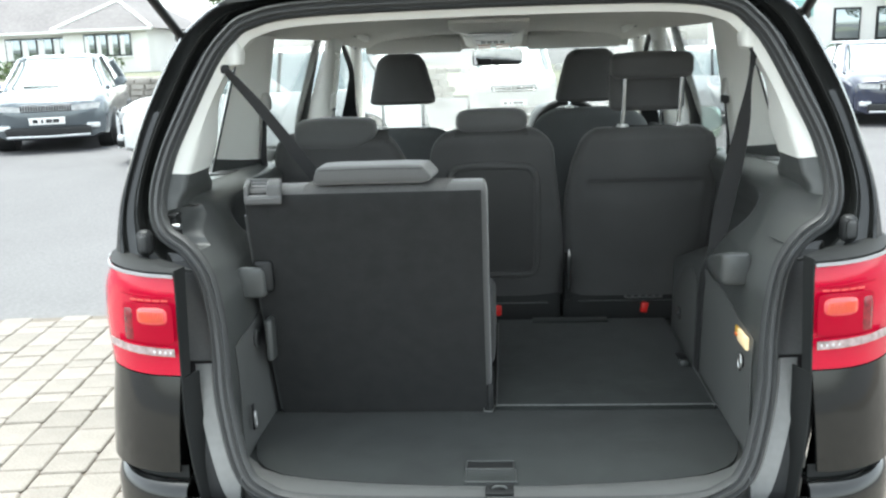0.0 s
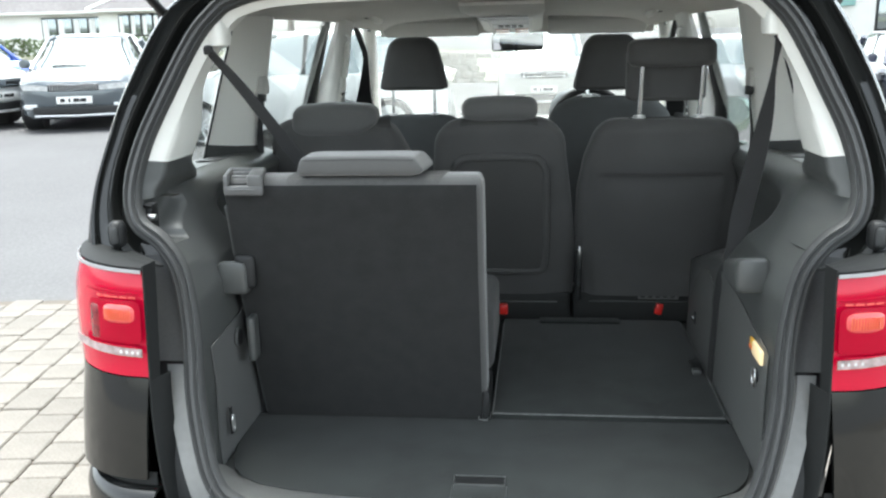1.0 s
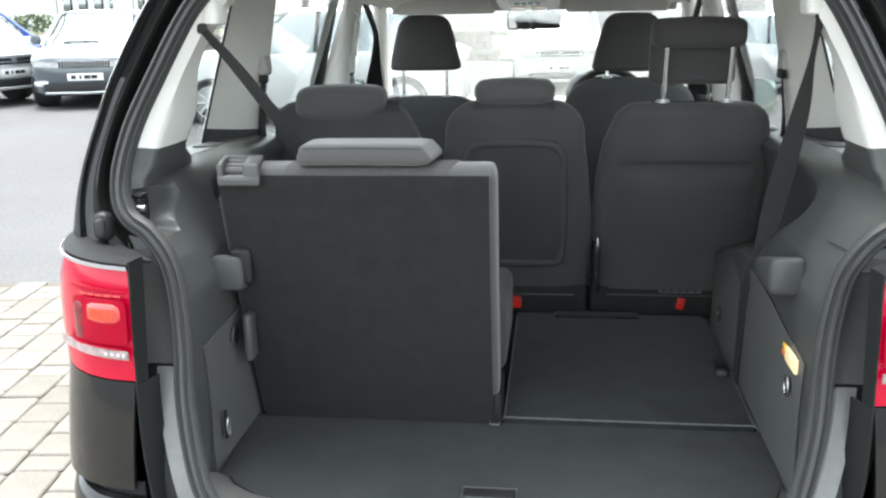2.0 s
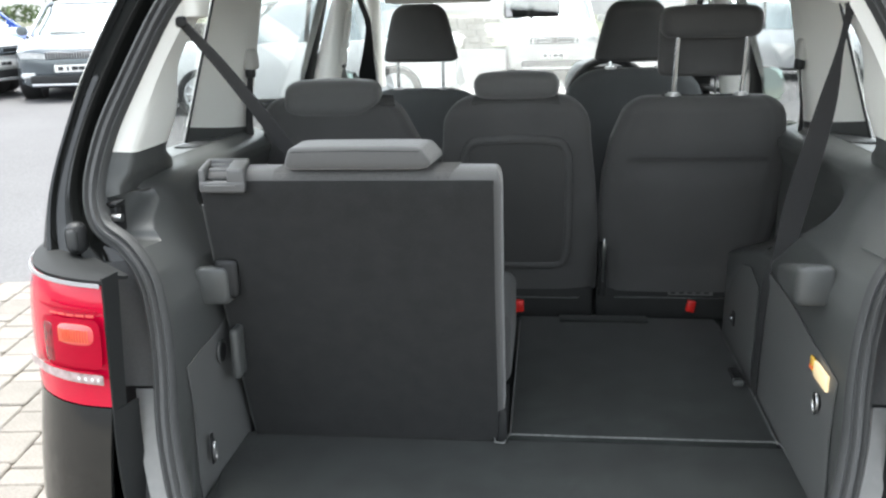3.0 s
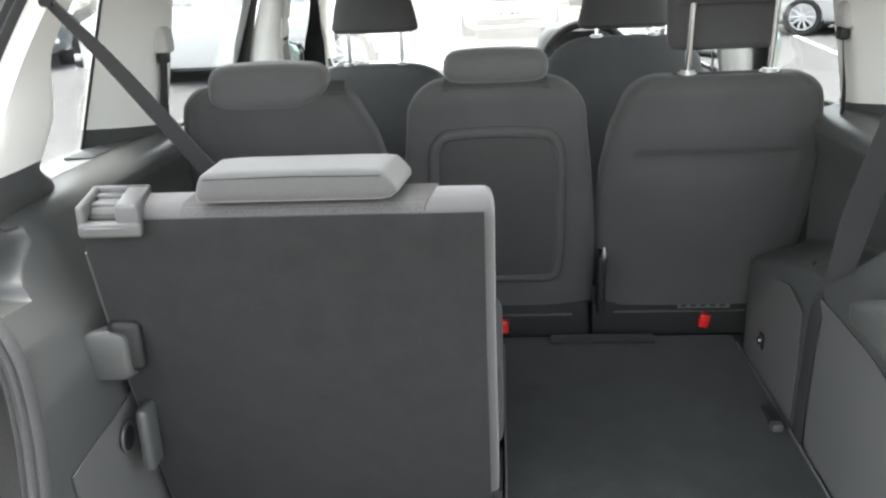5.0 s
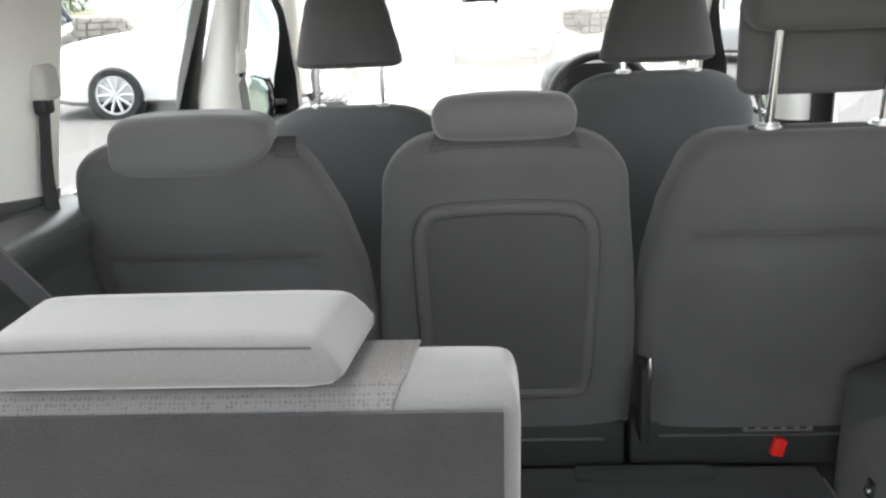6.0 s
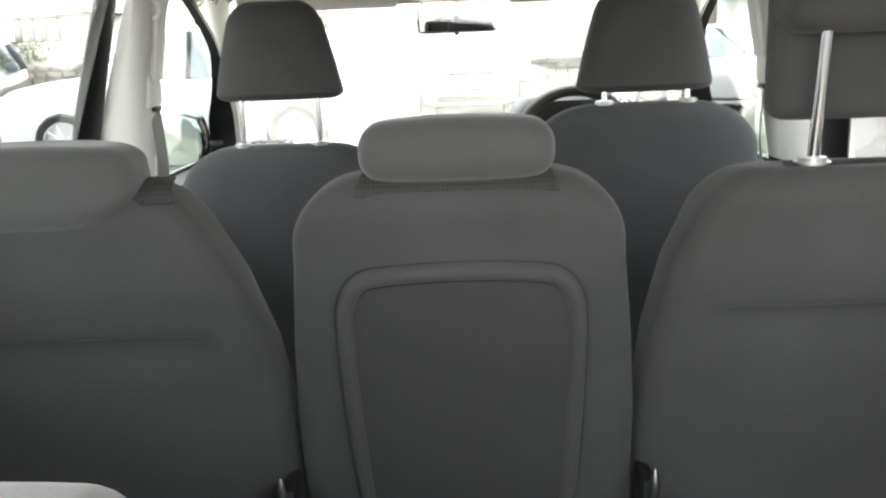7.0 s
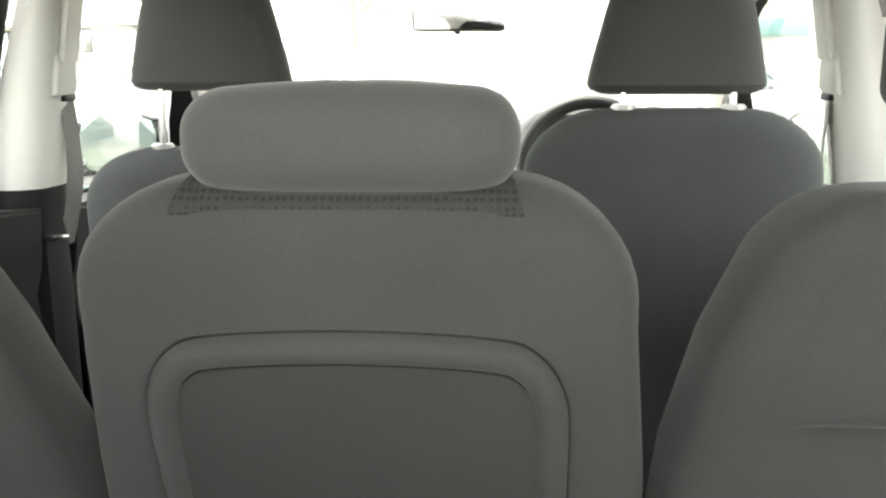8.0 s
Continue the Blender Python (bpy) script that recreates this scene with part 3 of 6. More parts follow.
def pillars(side):
    # cream facets from the rear pillar up and over to the header
    line = [p for p in smooth_line(SEAL, 6) if p.z > 1.215]
    def row_of(z):
        i = next(n for n, p in enumerate(line) if p.z >= z)
        return i - (line[i].z - z) / (line[i].z - line[i - 1].z) if i else 0.0
    def d_pillar(u, v, k0, k1, proud=0.0):
        k = k0 + v * (k1 - k0)
        i = min(int(k), len(line) - 2)
        p = line[i].lerp(line[i + 1], k - i)
        a, b = line[max(i - 2, 0)], line[min(i + 3, len(line) - 1)]
        t = (b - a).normalized()
        n = Vector((-t.z, 0, t.x)).normalized()
        if n.x > 0 and p.x > 0.3:
            n = -n
        if p.x <= 0.3 and n.z > 0:
            n = -n
        up, mid = ease(1.60, 1.70, p.z), ease(1.36, 1.50, p.z)
        pts = [(0.004, 0.012), (0.014, 0.016), (0.046 - 0.010 * mid, 0.038), (0.051 - 0.020 * mid, 0.048), (0.054 - 0.030 * mid, 0.125), (0.053 - 0.034 * mid, 0.200 - 0.036 * mid), (0.045 - 0.036 * mid, 0.212 - 0.030 * mid), (-0.05 + 0.07 * up, 0.235 - 0.02 * mid)]
        flare = 0.10 * (1 - ease(1.225, 1.305, p.z))
        pts = pts[:4] + [(a, b + flare * w) for (a, b), w in zip(pts[4:], (0.5, 0.9, 1.0, 1.1))]
        q = u * (len(pts) - 1)
        m = min(int(q), len(pts) - 2)
        d, dy = Vector(pts[m]).lerp(Vector(pts[m + 1]), q - m)
        d = (d + proud) * (0.72 + 0.28 * ease(1.222, 1.27, p.z))
        return Vector((side * (p.x + n.x * d), p.y + dy, p.z + n.z * d))
    part("pillar_trim", grid(lambda u, v: d_pillar(u, v, row_of(1.312), len(line) - 1.0), 28, 60, 0.003), M["cream"], car, "cream plastic rear pillar trim and header")
    part("pillar_base", grid(lambda u, v: d_pillar(u, v, row_of(1.217), row_of(1.314), 0.0025), 28, 12, 0.003), M["plastic"], car, "charcoal base of the rear pillar trim")
    def c_pillar(u, v):
        z = 1.19 + v * 0.48
        t = (z - 1.25)
        lean = 0.06 * t
        pts = [(side_x(z) - 0.003, 2.73 - lean), (0.835 - 0.28 * t, 2.81 + lean), (0.798 - 0.20 * t, 2.89 + lean), (0.784 - 0.15 * t, 2.945 + lean), (0.79 - 0.16 * t, 3.0 + lean), (side_x(z) - 0.005, 3.03 + lean)]
        k = u * (len(pts) - 1)
        i = min(int(k), len(pts) - 2)
        p = Vector(pts[i]).lerp(Vector(pts[i + 1]), k - i)
        return Vector((side * p.x, p.y, z))
    part("pillar_trim", grid(lambda u, v: c_pillar(u, (0.045 + 0.036 * (1 - u) ** 2 + 0.02 * u ** 4) / 0.48 * (1 - v) + v), 15, 12, 0.003), M["cream"], car, "cream plastic middle pillar trim")
    def c_foot(u, v):
        p = c_pillar(u, (0.045 + 0.036 * (1 - u) ** 2 + 0.02 * u ** 4) / 0.48 * v)
        return Vector((p.x - side * 0.004, p.y, p.z))
    edge = [c_pillar(0, k / 12) + Vector((-side * 0.004, -0.003, 0)) for k in range(1, 13)]
    part("pillar_edge", sweep(edge, ring(0.0035, 6)), M["rubber"], car, "thin black edge of the pillar trim")
    part("pillar_foot", grid(c_foot, 15, 4, 0.004), M["plastic"], car, "charcoal base of the middle pillar")
    def b_pillar(u, v):
        z = 0.45 + v * 1.225
        t = max(z, 1.1) - 1.25
        lean = 0.02 * t
        arch = 0.11 * max(0.0, (z - 1.44) / 0.235) ** 2
        pts = [(side_x(max(z, 1.2)) - 0.004, 4.03 + lean), (0.812 - 0.20 * t, 4.02 + lean), (0.772 - 0.15 * t, 4.05 + lean), (0.764 - 0.14 * t, 4.12 + lean + arch * 0.6), (0.774 - 0.16 * t, 4.17 + lean + arch), (side_x(max(z, 1.2)) - 0.004, 4.18 + lean + arch)]
        k = u * (len(pts) - 1)
        i = min(int(k), len(pts) - 2)
        p = Vector(pts[i]).lerp(Vector(pts[i + 1]), k - i)
        return Vector((side * p.x, p.y, z))
    def cut(fn, v0, v1):
        return lambda u, v: fn(u, v0 + v * (v1 - v0))
    part("pillar_trim", grid(cut(b_pillar, 0.574, 1), 12, 10, 0.003), M["cream"], car, "cream plastic front door pillar trim")
    part("pillar_foot", grid(cut(b_pillar, 0, 0.574), 12, 10, 0.003), M["cap"], car, "black lower pillar trim")
    def black_b(z):
        a, b = Vector((min(0.895, 0.855 - 0.31 * (z - 1.42)), 3.945)), Vector((min(0.865, 0.826 - 0.25 * (z - 1.42)), 4.022))
        return [Vector((side * x, y, z)) for x, y in ((a.x, a.y), (a.x - 0.010, a.y + 0.010), (b.x, b.y - 0.02), (b.x, b.y), (b.x + 0.02, b.y + 0.012), (a.x + 0.012, b.y + 0.01), (a.x + 0.006, a.y + 0.004))]
    part("door_frame", loft([black_b(1.10 + 0.0575 * k) for k in range(11)]), M["frame"], car, "black door frame")
    def a_pillar(u, v):
        z = 1.12 + v * 0.52
        t = (z - 1.12) / 0.52
        c = Vector((0.850 - 0.112 * t, 5.42 - 0.70 * t, z))
        a = 2 * math.pi * u
        return Vector((side * (c.x + 0.035 * math.cos(a)), c.y + 0.06 * math.sin(a), z))
    part("pillar_trim", grid(a_pillar, 14, 12), M["cream"], car, "cream plastic windscreen pillar trim")
    line = smooth_line([Vector(p) for p in ((0.855, 5.12, 1.05), (0.852, 5.115, 1.18), (0.838, 5.06, 1.29), (0.80, 4.91, 1.40), (0.762, 4.72, 1.49), (0.75, 4.54, 1.569), (0.742, 4.38, 1.63))], 5)
    loops = []
    for k, p in enumerate(line):
        w = lerp_table([(0, 0.050), (0.25, 0.046), (0.4, 0.028), (0.6, 0.014), (1, 0.011)], k / (len(line) - 1))
        d = (line[min(k + 1, len(line) - 1)] - line[max(k - 1, 0)]).normalized()
        n = Vector((1, 0, 0))
        m = n.cross(d).normalized()
        loops.append([Vector((side * q.x, q.y, q.z)) for q in (p + n * w * a + m * w * b for a, b in ((-1, -0.7), (1, -0.7), (1, 0.7), (-1, 0.7)))])
    part("door_frame", loft(loops), M["frame"], car, "black front door frame")
    # glass
    for y0, y1 in ((2.33, 2.74), (3.03, 3.90), (4.18, 5.15)):
        def pane(u, v, y0=y0, y1=y1):
            yb = y0 + u * (y1 - y0)
            z = belt(yb) - 0.015 + v * (1.68 - belt(yb))
            top = ease(4.5, 5.01, y1) * max(0, v - 0.4) / 0.6 * 0.46
            return Vector((side * (side_x(max(z, 1.2)) + 0.004), y0 + u * (y1 - top - y0) + 0.05 * v, z))
        g = part("side_window", grid(pane, 4, 4, 0.004), M["glass"], car, "clear side window glass")
        g.visible_shadow = False
    part("air_vent", turned(box((side * 0.825 - 0.03, 2.585, 1.2365), (side * 0.825 + 0.03, 2.715, 1.2405), 0.001), -2.0, "X", (0, 2.65, 1.2385)), M["rubber"], car, "black air vent slot in the ledge")
    # door cards and outside skin
    for ya, yb in ((3.03, 4.03), (4.18, 5.22)):
        def card(u, v, ya=ya, yb=yb):
            z = 0.32 + v * (belt(ya + u * (yb - ya)) - 0.335)
            return Vector((side * (0.815 + 0.02 * math.cos(7 * v) - 0.03 * ease(0.75, 0.9, v)), ya + u * (yb - ya), z))
        part("door_card", grid(card, 20, 14, 0.015), M["cap"], car, "charcoal door lining")
    def sill_top(u, v):
        return Vector((side * (0.795 + v * 0.10), 3.04 + u * 2.15, belt(3.04 + u * 2.15) - 0.008 - 0.004 * v))
    part("door_top", grid(sill_top, 10, 3, 0.01), M["cap"], car, "grey door top ledge")
    def flank(u, v):
        y = 2.1 + u * 3.75
        low = 0.22
        for yw in (2.72, 5.40):
            if abs(y - yw) < 0.37:
                low = max(low, 0.31 + math.sqrt(0.37 ** 2 - (y - yw) ** 2))
        z = low + v * (belt(y) - low)
        x = lerp_table([(0.2, 0.86), (0.4, 0.910), (0.8, 0.930), (1.0, 0.922), (1.12, 0.905), (1.25, 0.888)], z)
        x -= 0.25 * ease(5.3, 6.1, y) ** 2
        return Vector((side * x, y, z))
    part("flank", grid(flank, 90, 12, 0.012), M["paint"], car, "gloss black side panel")
    def rail(u, v):
        y = 2.30 + u * 2.55
        a = Vector((side_x(1.66), 1.66))
        b = Vector((0.655, 1.735))
        p = a.lerp(b, v)
        drop = 0.06 * ease(4.2, 4.9, y)
        return Vector((side * p.x, y, p.y - drop + 0.012 * math.sin(math.pi * v)))
    part("roof_rail", grid(rail, 20, 5, 0.02), M["paint"], car, "gloss black roof side rail")
    # wheel
    for yw in (2.72, 5.40):
        wheel = part("wheel", joined(disc((side * 0.80, yw, 0.315), 0.205, 0.19, X, 32, 0.01)), M["steel"], car, "alloy wheel with black tyre")
        loops = []
        for k in range(33):
            a = 2 * math.pi * k / 32
            prof = [(0.2, -0.10), (0.29, -0.105), (0.315, -0.08), (0.318, 0.0), (0.315, 0.08), (0.29, 0.105), (0.2, 0.10)]
            loops.append([Vector((side * 0.80 + w, yw + r * math.cos(a), 0.318 + r * math.sin(a))) for r, w in prof])
        part("tyre", loft(loops, False), M["rubber"], wheel, "black rubber tyre")


both(pillars)


def roof_and_front():
    def top(u, v):
        x = (2 * u - 1) * 0.66
        y = 2.28 + v * 2.5
        z = 1.765 - 0.03 * (x / 0.66) ** 2 - 0.075 * ease(0.55, 1, v)
        return Vector((x, y, z))
    part("roof", grid(top, 16, 20, 0.015), M["paint"], car, "gloss black roof")
    def lining(u, v):
        x = (2 * u - 1)
        y = 2.29 + v * 2.5
        w = 0.755 - 0.14 * ease(0.78, 1, v) - 0.07 * (1 - ease(0, 0.16, v))
        z = 1.70 - 0.028 * x * x - 0.022 * abs(x) ** 8 - 0.045 * ease(0.66, 1, v)
        return Vector((x * w, y, z))
    part("headliner", grid(lining, 28, 24, 0.01), M["headliner"], car, "pale cloth headliner")
    def header(u, v):
        x = (2 * u - 1) * 0.69
        return Vector((x, 4.775 + 0.06 * v - 0.05 * x * x, 1.668 - 0.085 * v - 0.02 * x * x))
    part("header_trim", grid(header, 24, 6, 0.006), M["headliner"], car, "pale windscreen header trim")
    def screen(u, v):
        x = (2 * u - 1) * (0.85 - 0.13 * v)
        y = 5.78 - 1.0 * v - 0.12 * (2 * u - 1) ** 2
        z = 1.05 + 0.63 * v
        return Vector((x, y, z))
    g = part("windscreen", grid(screen, 12, 10, 0.005), M["windscreen"], car, "windscreen with a faint veil added for glare")
    g.visible_shadow = False
    def dash(prof):
        def fn(u, v):
            x = (2 * u - 1) * 0.80
            k = v * (len(prof) - 1)
            m = min(int(k), len(prof) - 2)
            y, z = Vector(prof[m]).lerp(Vector(prof[m + 1]), k - m)
            return Vector((x, y - 0.05 * (2 * u - 1) ** 2, z - 0.02 * (2 * u - 1) ** 4))
        return grid(fn, 24, 24, 0.015)
    part("dashboard", dash([(4.985, 1.06), (5.0, 1.10), (5.04, 1.118), (5.2, 1.125), (5.5, 1.09), (5.80, 1.05)]), M["dash"], car, "pale grey dashboard top")
    part("dashboard_front", dash([(5.02, 0.45), (4.97, 0.70), (4.95, 0.92), (4.975, 1.03), (4.99, 1.058)]), M["cap"], car, "dark lower dashboard")
    def hood(u, v):
        x = (2 * u - 1) * (0.80 - 0.14 * v * v)
        return Vector((x, 5.7 + v * 0.55 - 0.12 * (2 * u - 1) ** 2, 1.03 - 0.20 * v * v - 0.05 * (2 * u - 1) ** 4))
    part("bonnet", grid(hood, 16, 10, 0.015), M["paint"], car, "gloss black bonnet")
    def nose(u, v):
        x = (2 * u - 1) * 0.70
        return Vector((x * (1 + 0.16 * v), 6.25 - 0.3 * (2 * u - 1) ** 4 - 0.13 * (2 * u - 1) ** 2 + 0.08 * math.sin(math.pi * v), 0.83 - 0.6 * v))
    part("front_bumper", grid(nose, 20, 10, 0.015), M["paint"], car, "gloss black front bumper")
    def cabin(u, v):
        return Vector(((2 * u - 1) * 0.78, 3.18 + v * 2.0, 0.34))
    part("cabin_floor", grid(cabin, 4, 4, 0.04), M["carpet"], car, "charcoal cabin carpet")
    # Unseen closing panels, added to keep light from leaking into the cabin.
    part("underbody", grid(lambda u, v: Vector(((2 * u - 1) * 0.86, 1.80 + v * 4.4, 0.225)), 4, 10, 0.01), M["cap"], car, "black underbody")
    part("bulkhead", grid(lambda u, v: Vector(((2 * u - 1) * 0.84, 5.26, 0.23 + 0.82 * v)), 4, 4, 0.01), M["cap"], car, "black bulkhead")
    def step(u, v):
        return Vector(((2 * u - 1) * 0.76, 3.19, 0.34 + 0.25 * v))
    part("floor_riser", grid(step, 4, 2, 0.02), M["carpet"], car, "dark carpeted step up to the boot floor")


roof_and_front()


# ---- seats ----
def back_pad(xl, xr, zs, ys, thick, corner, name, seat, mat, e=5.0, shoulder=1.0, relief=None):
    """A padded backrest: xl, xr functions of z; ys the rear face's y by z."""
    z0, z1 = zs
    loops = []
    heights = [z0 + (z1 - z0 - corner) * k / 60 for k in range(61)]
    if relief:
        heights = sorted(heights + [1.06 + 0.0025 * k for k in range(38)])
    heights += [z1 - corner + corner * math.sin(math.pi / 2 * k / 9) for k in range(1, 10)]
    for z in heights:
        over = max(0, z - (z1 - corner)) / corner
        cut = shoulder * corner * (1 - math.sqrt(max(0, 1 - over ** 2)))
        soft = thick * 0.24 * (1 - math.sqrt(max(0, 1 - max(0, (z - z1 + 0.05) / 0.05) ** 2)))
        a, b = xl(z) + cut, xr(z) - cut
        y0 = ys(z) + soft
        y1 = ys(z) + thick - soft * 1.6
        fn = None
        if relief:
            def fn(p, u, v, z=z):
                if v < -0.75:
                    p.y -= relief(u, z)
                return p
        loops.append(superloop(a, b, y0, y1, z, e, 56, fn))
    return part(name, loft(loops), mat, seat)


def pillow(seat, x0, x1, z0, z1, y0, y1, mat, e=4.0, rz=0.03, name="headrest", lean=0.0, narrow=0.0, crown=0.004, chamfer=0.0):
    """A rounded cushion: oblong in plan, with soft top and bottom edges."""
    loops = []
    n = 9
    hs = [z0 + rz * (1 - math.cos(math.pi / 2 * k / n)) for k in range(n + 1)]
    hs += [z0 + rz + (z1 - z0 - 2 * rz) * k / 5 for k in range(1, 5)]
    hs += [z1 - rz + rz * math.sin(math.pi / 2 * k / n) for k in range(n + 1)]
    for z in hs:
        d = max(0, (z0 + rz - z) / rz, (z - z1 + rz) / rz)
        c = rz * (1 - math.sqrt(max(0, 1 - min(1, d) ** 2)))
        cy = min(c, (y1 - y0) * 0.42)
        nr = narrow * (z - z0) / (z1 - z0)
        def fn(p, u, v, z=z):
            p.y += lean * (z - z0)
            p.z += chamfer * max(0.0, (u - 0.3) / 0.7) ** 2.5 * (z1 - z) / (z1 - z0)
            p.z -= crown * u * u * (z - z0) / (z1 - z0)
            return p
        loops.append(superloop(x0 + c + nr, x1 - c - nr, y0 + cy, y1 - cy, z, e, 48, fn))
    return part(name, loft(loops), mat, seat, sharp=60)


def second_y(z):
    return lerp_table([(0.62, 3.135), (0.785, 3.095), (1.0, 3.018), (1.186, 2.948), (1.28, 2.925), (1.35, 2.93)], z)


def mesh_strip(seat, cx, w, mat, drop=0.0):
    """Perforated cloth let into the top of a backrest, under the headrest."""
    def strip(u, v):
        x = cx + (2 * u - 1) * (w + 0.012 * v)
        a = math.pi / 2 * v
        return Vector((x, second_y(1.30) + 0.006 + 0.052 * (1 - math.sin(a)), 1.298 - drop + 0.027 * math.cos(a)))
    part("mesh_insert", grid(strip, 24, 10, 0.004), mat, seat, "perforated dark cloth insert under the headrest")


def outer_seat(side):
    seat = thing("car_seat", (side * 0.49, 3.3, 0.34), "charcoal fabric second-row seat with raised headrest" if side > 0 else "charcoal fabric second-row seat with lowered headrest", "car seat", "second-row seats")
    inn = lambda z: lerp_table([(0.62, 0.27), (0.8, 0.252), (0.97, 0.245), (1.08, 0.249), (1.19, 0.267), (1.27, 0.298), (1.33, 0.325)], z)
    if side < 0:
        inn = lambda z: lerp_table([(0.62, 0.27), (0.8, 0.254), (0.97, 0.249), (1.08, 0.258), (1.19, 0.284), (1.27, 0.322), (1.33, 0.355)], z)
    outx = lambda z: lerp_table([(0.62, 0.715), (0.8, 0.748), (0.95, 0.762), (1.1, 0.762), (1.25, 0.742), (1.33, 0.722)], z)
    xl = inn if side > 0 else (lambda z: -outx(z))
    xr = outx if side > 0 else (lambda z: -inn(z))
    def relief(u, z):
        d = z - (1.128 if side > 0 else 1.108)
        tuck = 0.019 * math.exp(-(d / (0.009 if d > 0 else 0.055)) ** 2) * (1 - ease(0.62, 0.80, abs(u)))
        edge = 0.004 * math.exp(-((abs(u) - 0.84) / 0.03) ** 2)
        return 0.012 * (1 - abs(u) ** 2.5) - tuck - edge
    back_pad(xl, xr, (0.695, 1.313 if side > 0 else 1.322), second_y, 0.13, 0.05, "backrest", seat, M["fabric"], relief=relief)
    part("base_cover", box((min(side * 0.242, side * 0.70), 3.12, 0.60), (max(side * 0.242, side * 0.70), 3.24, 0.705), 0.012), M["cap"], seat, "black plastic seat base")
    part("cushion", box((min(side * 0.33, side * 0.72), 3.20, 0.60), (max(side * 0.33, side * 0.72), 3.60, 0.74), 0.05, 4), M["fabric"], seat)
    px = (0.441, 0.623)
    c = 0.532
    if side > 0:
        for x in px:
            part("post", sweep([Vector((x - 0.007, 2.972, 1.29)), Vector((x - 0.004, 2.968, 1.37)), Vector((x, 2.962, 1.48))], ring(0.0072, 12), up=X), M["chrome"], seat, "chrome headrest post")
            part("collar", disc((x - 0.007, 2.970, 1.316), 0.022, 0.012, Z, 24, 0.005), M["steel"], seat, "bright headrest collar")
        mesh_strip(seat, c - 0.01, 0.118, M["mesh_cloth"], 0.009)
        pillow(seat, 0.397, 0.645, 1.362, 1.53, 2.995, 3.07, M["fabric"], 3.4, 0.02, name="headrest_pad")
        pillow(seat, 0.397, 0.664, 1.468, 1.556, 2.935, 3.07, M["fabric"], 4.0, 0.028)
    else:
        pillow(seat, -c - 0.135, -c + 0.150, 1.267, 1.374, 2.900, 3.03, M["fabric_light"], 4.0, 0.036, narrow=0.008, chamfer=0.030)
        mesh_strip(seat, -c + 0.028, 0.152, M["mesh_cloth"])
    part("label", box((0.465 if side > 0 else -0.6, 3.109, 0.683), (0.60 if side > 0 else -0.465, 3.122, 0.704), 0.001), M["plastic_mid"], seat, "small printed strip")
    for k in range(5):
        x = side * (0.48 + 0.025 * k)
        part("print_bar", box((x - 0.007, 3.107, 0.689), (x + 0.007, 3.110, 0.698), 0), M["rubber"], seat)
    part("seam_strip", box((min(side * 0.30, side * 0.68), 3.113, 0.671), (max(side * 0.30, side * 0.68), 3.122, 0.6745), 0.001), M["plastic"], seat)
    part("buckle", turned(box((side * 0.535 - 0.013, 3.10, 0.63), (side * 0.535 + 0.013, 3.118, 0.668), 0.004), 12, "Y", (side * 0.535, 3.1, 0.65)), M["red_plastic"], seat, "red release tab")
    hinge = part("hinge", box((side * 0.258 - 0.010, 3.03, 0.70), (side * 0.258 + 0.010, 3.10, 0.86), 0.006), M["rubber"], seat, "black folding hinge")
    part("lever", tube_lever(side), M["steel"], hinge, "bright hinge lever")
    return seat


def tube_lever(side):
    x = side * 0.259
    path = [Vector((x, 3.035, 0.735)), Vector((x, 3.022, 0.80)), Vector((x, 3.008, 0.845)), Vector((x, 3.002, 0.872)), Vector((x, 3.004, 0.893))]
    return loft([[p + Vector((w * math.cos(a), w * 0.8 * math.sin(a), 0)) for a in (2 * math.pi * k / 10 for k in range(10))] for p, w in zip(path, (0.0025, 0.003, 0.006, 0.0075, 0.002))])


both(outer_seat)


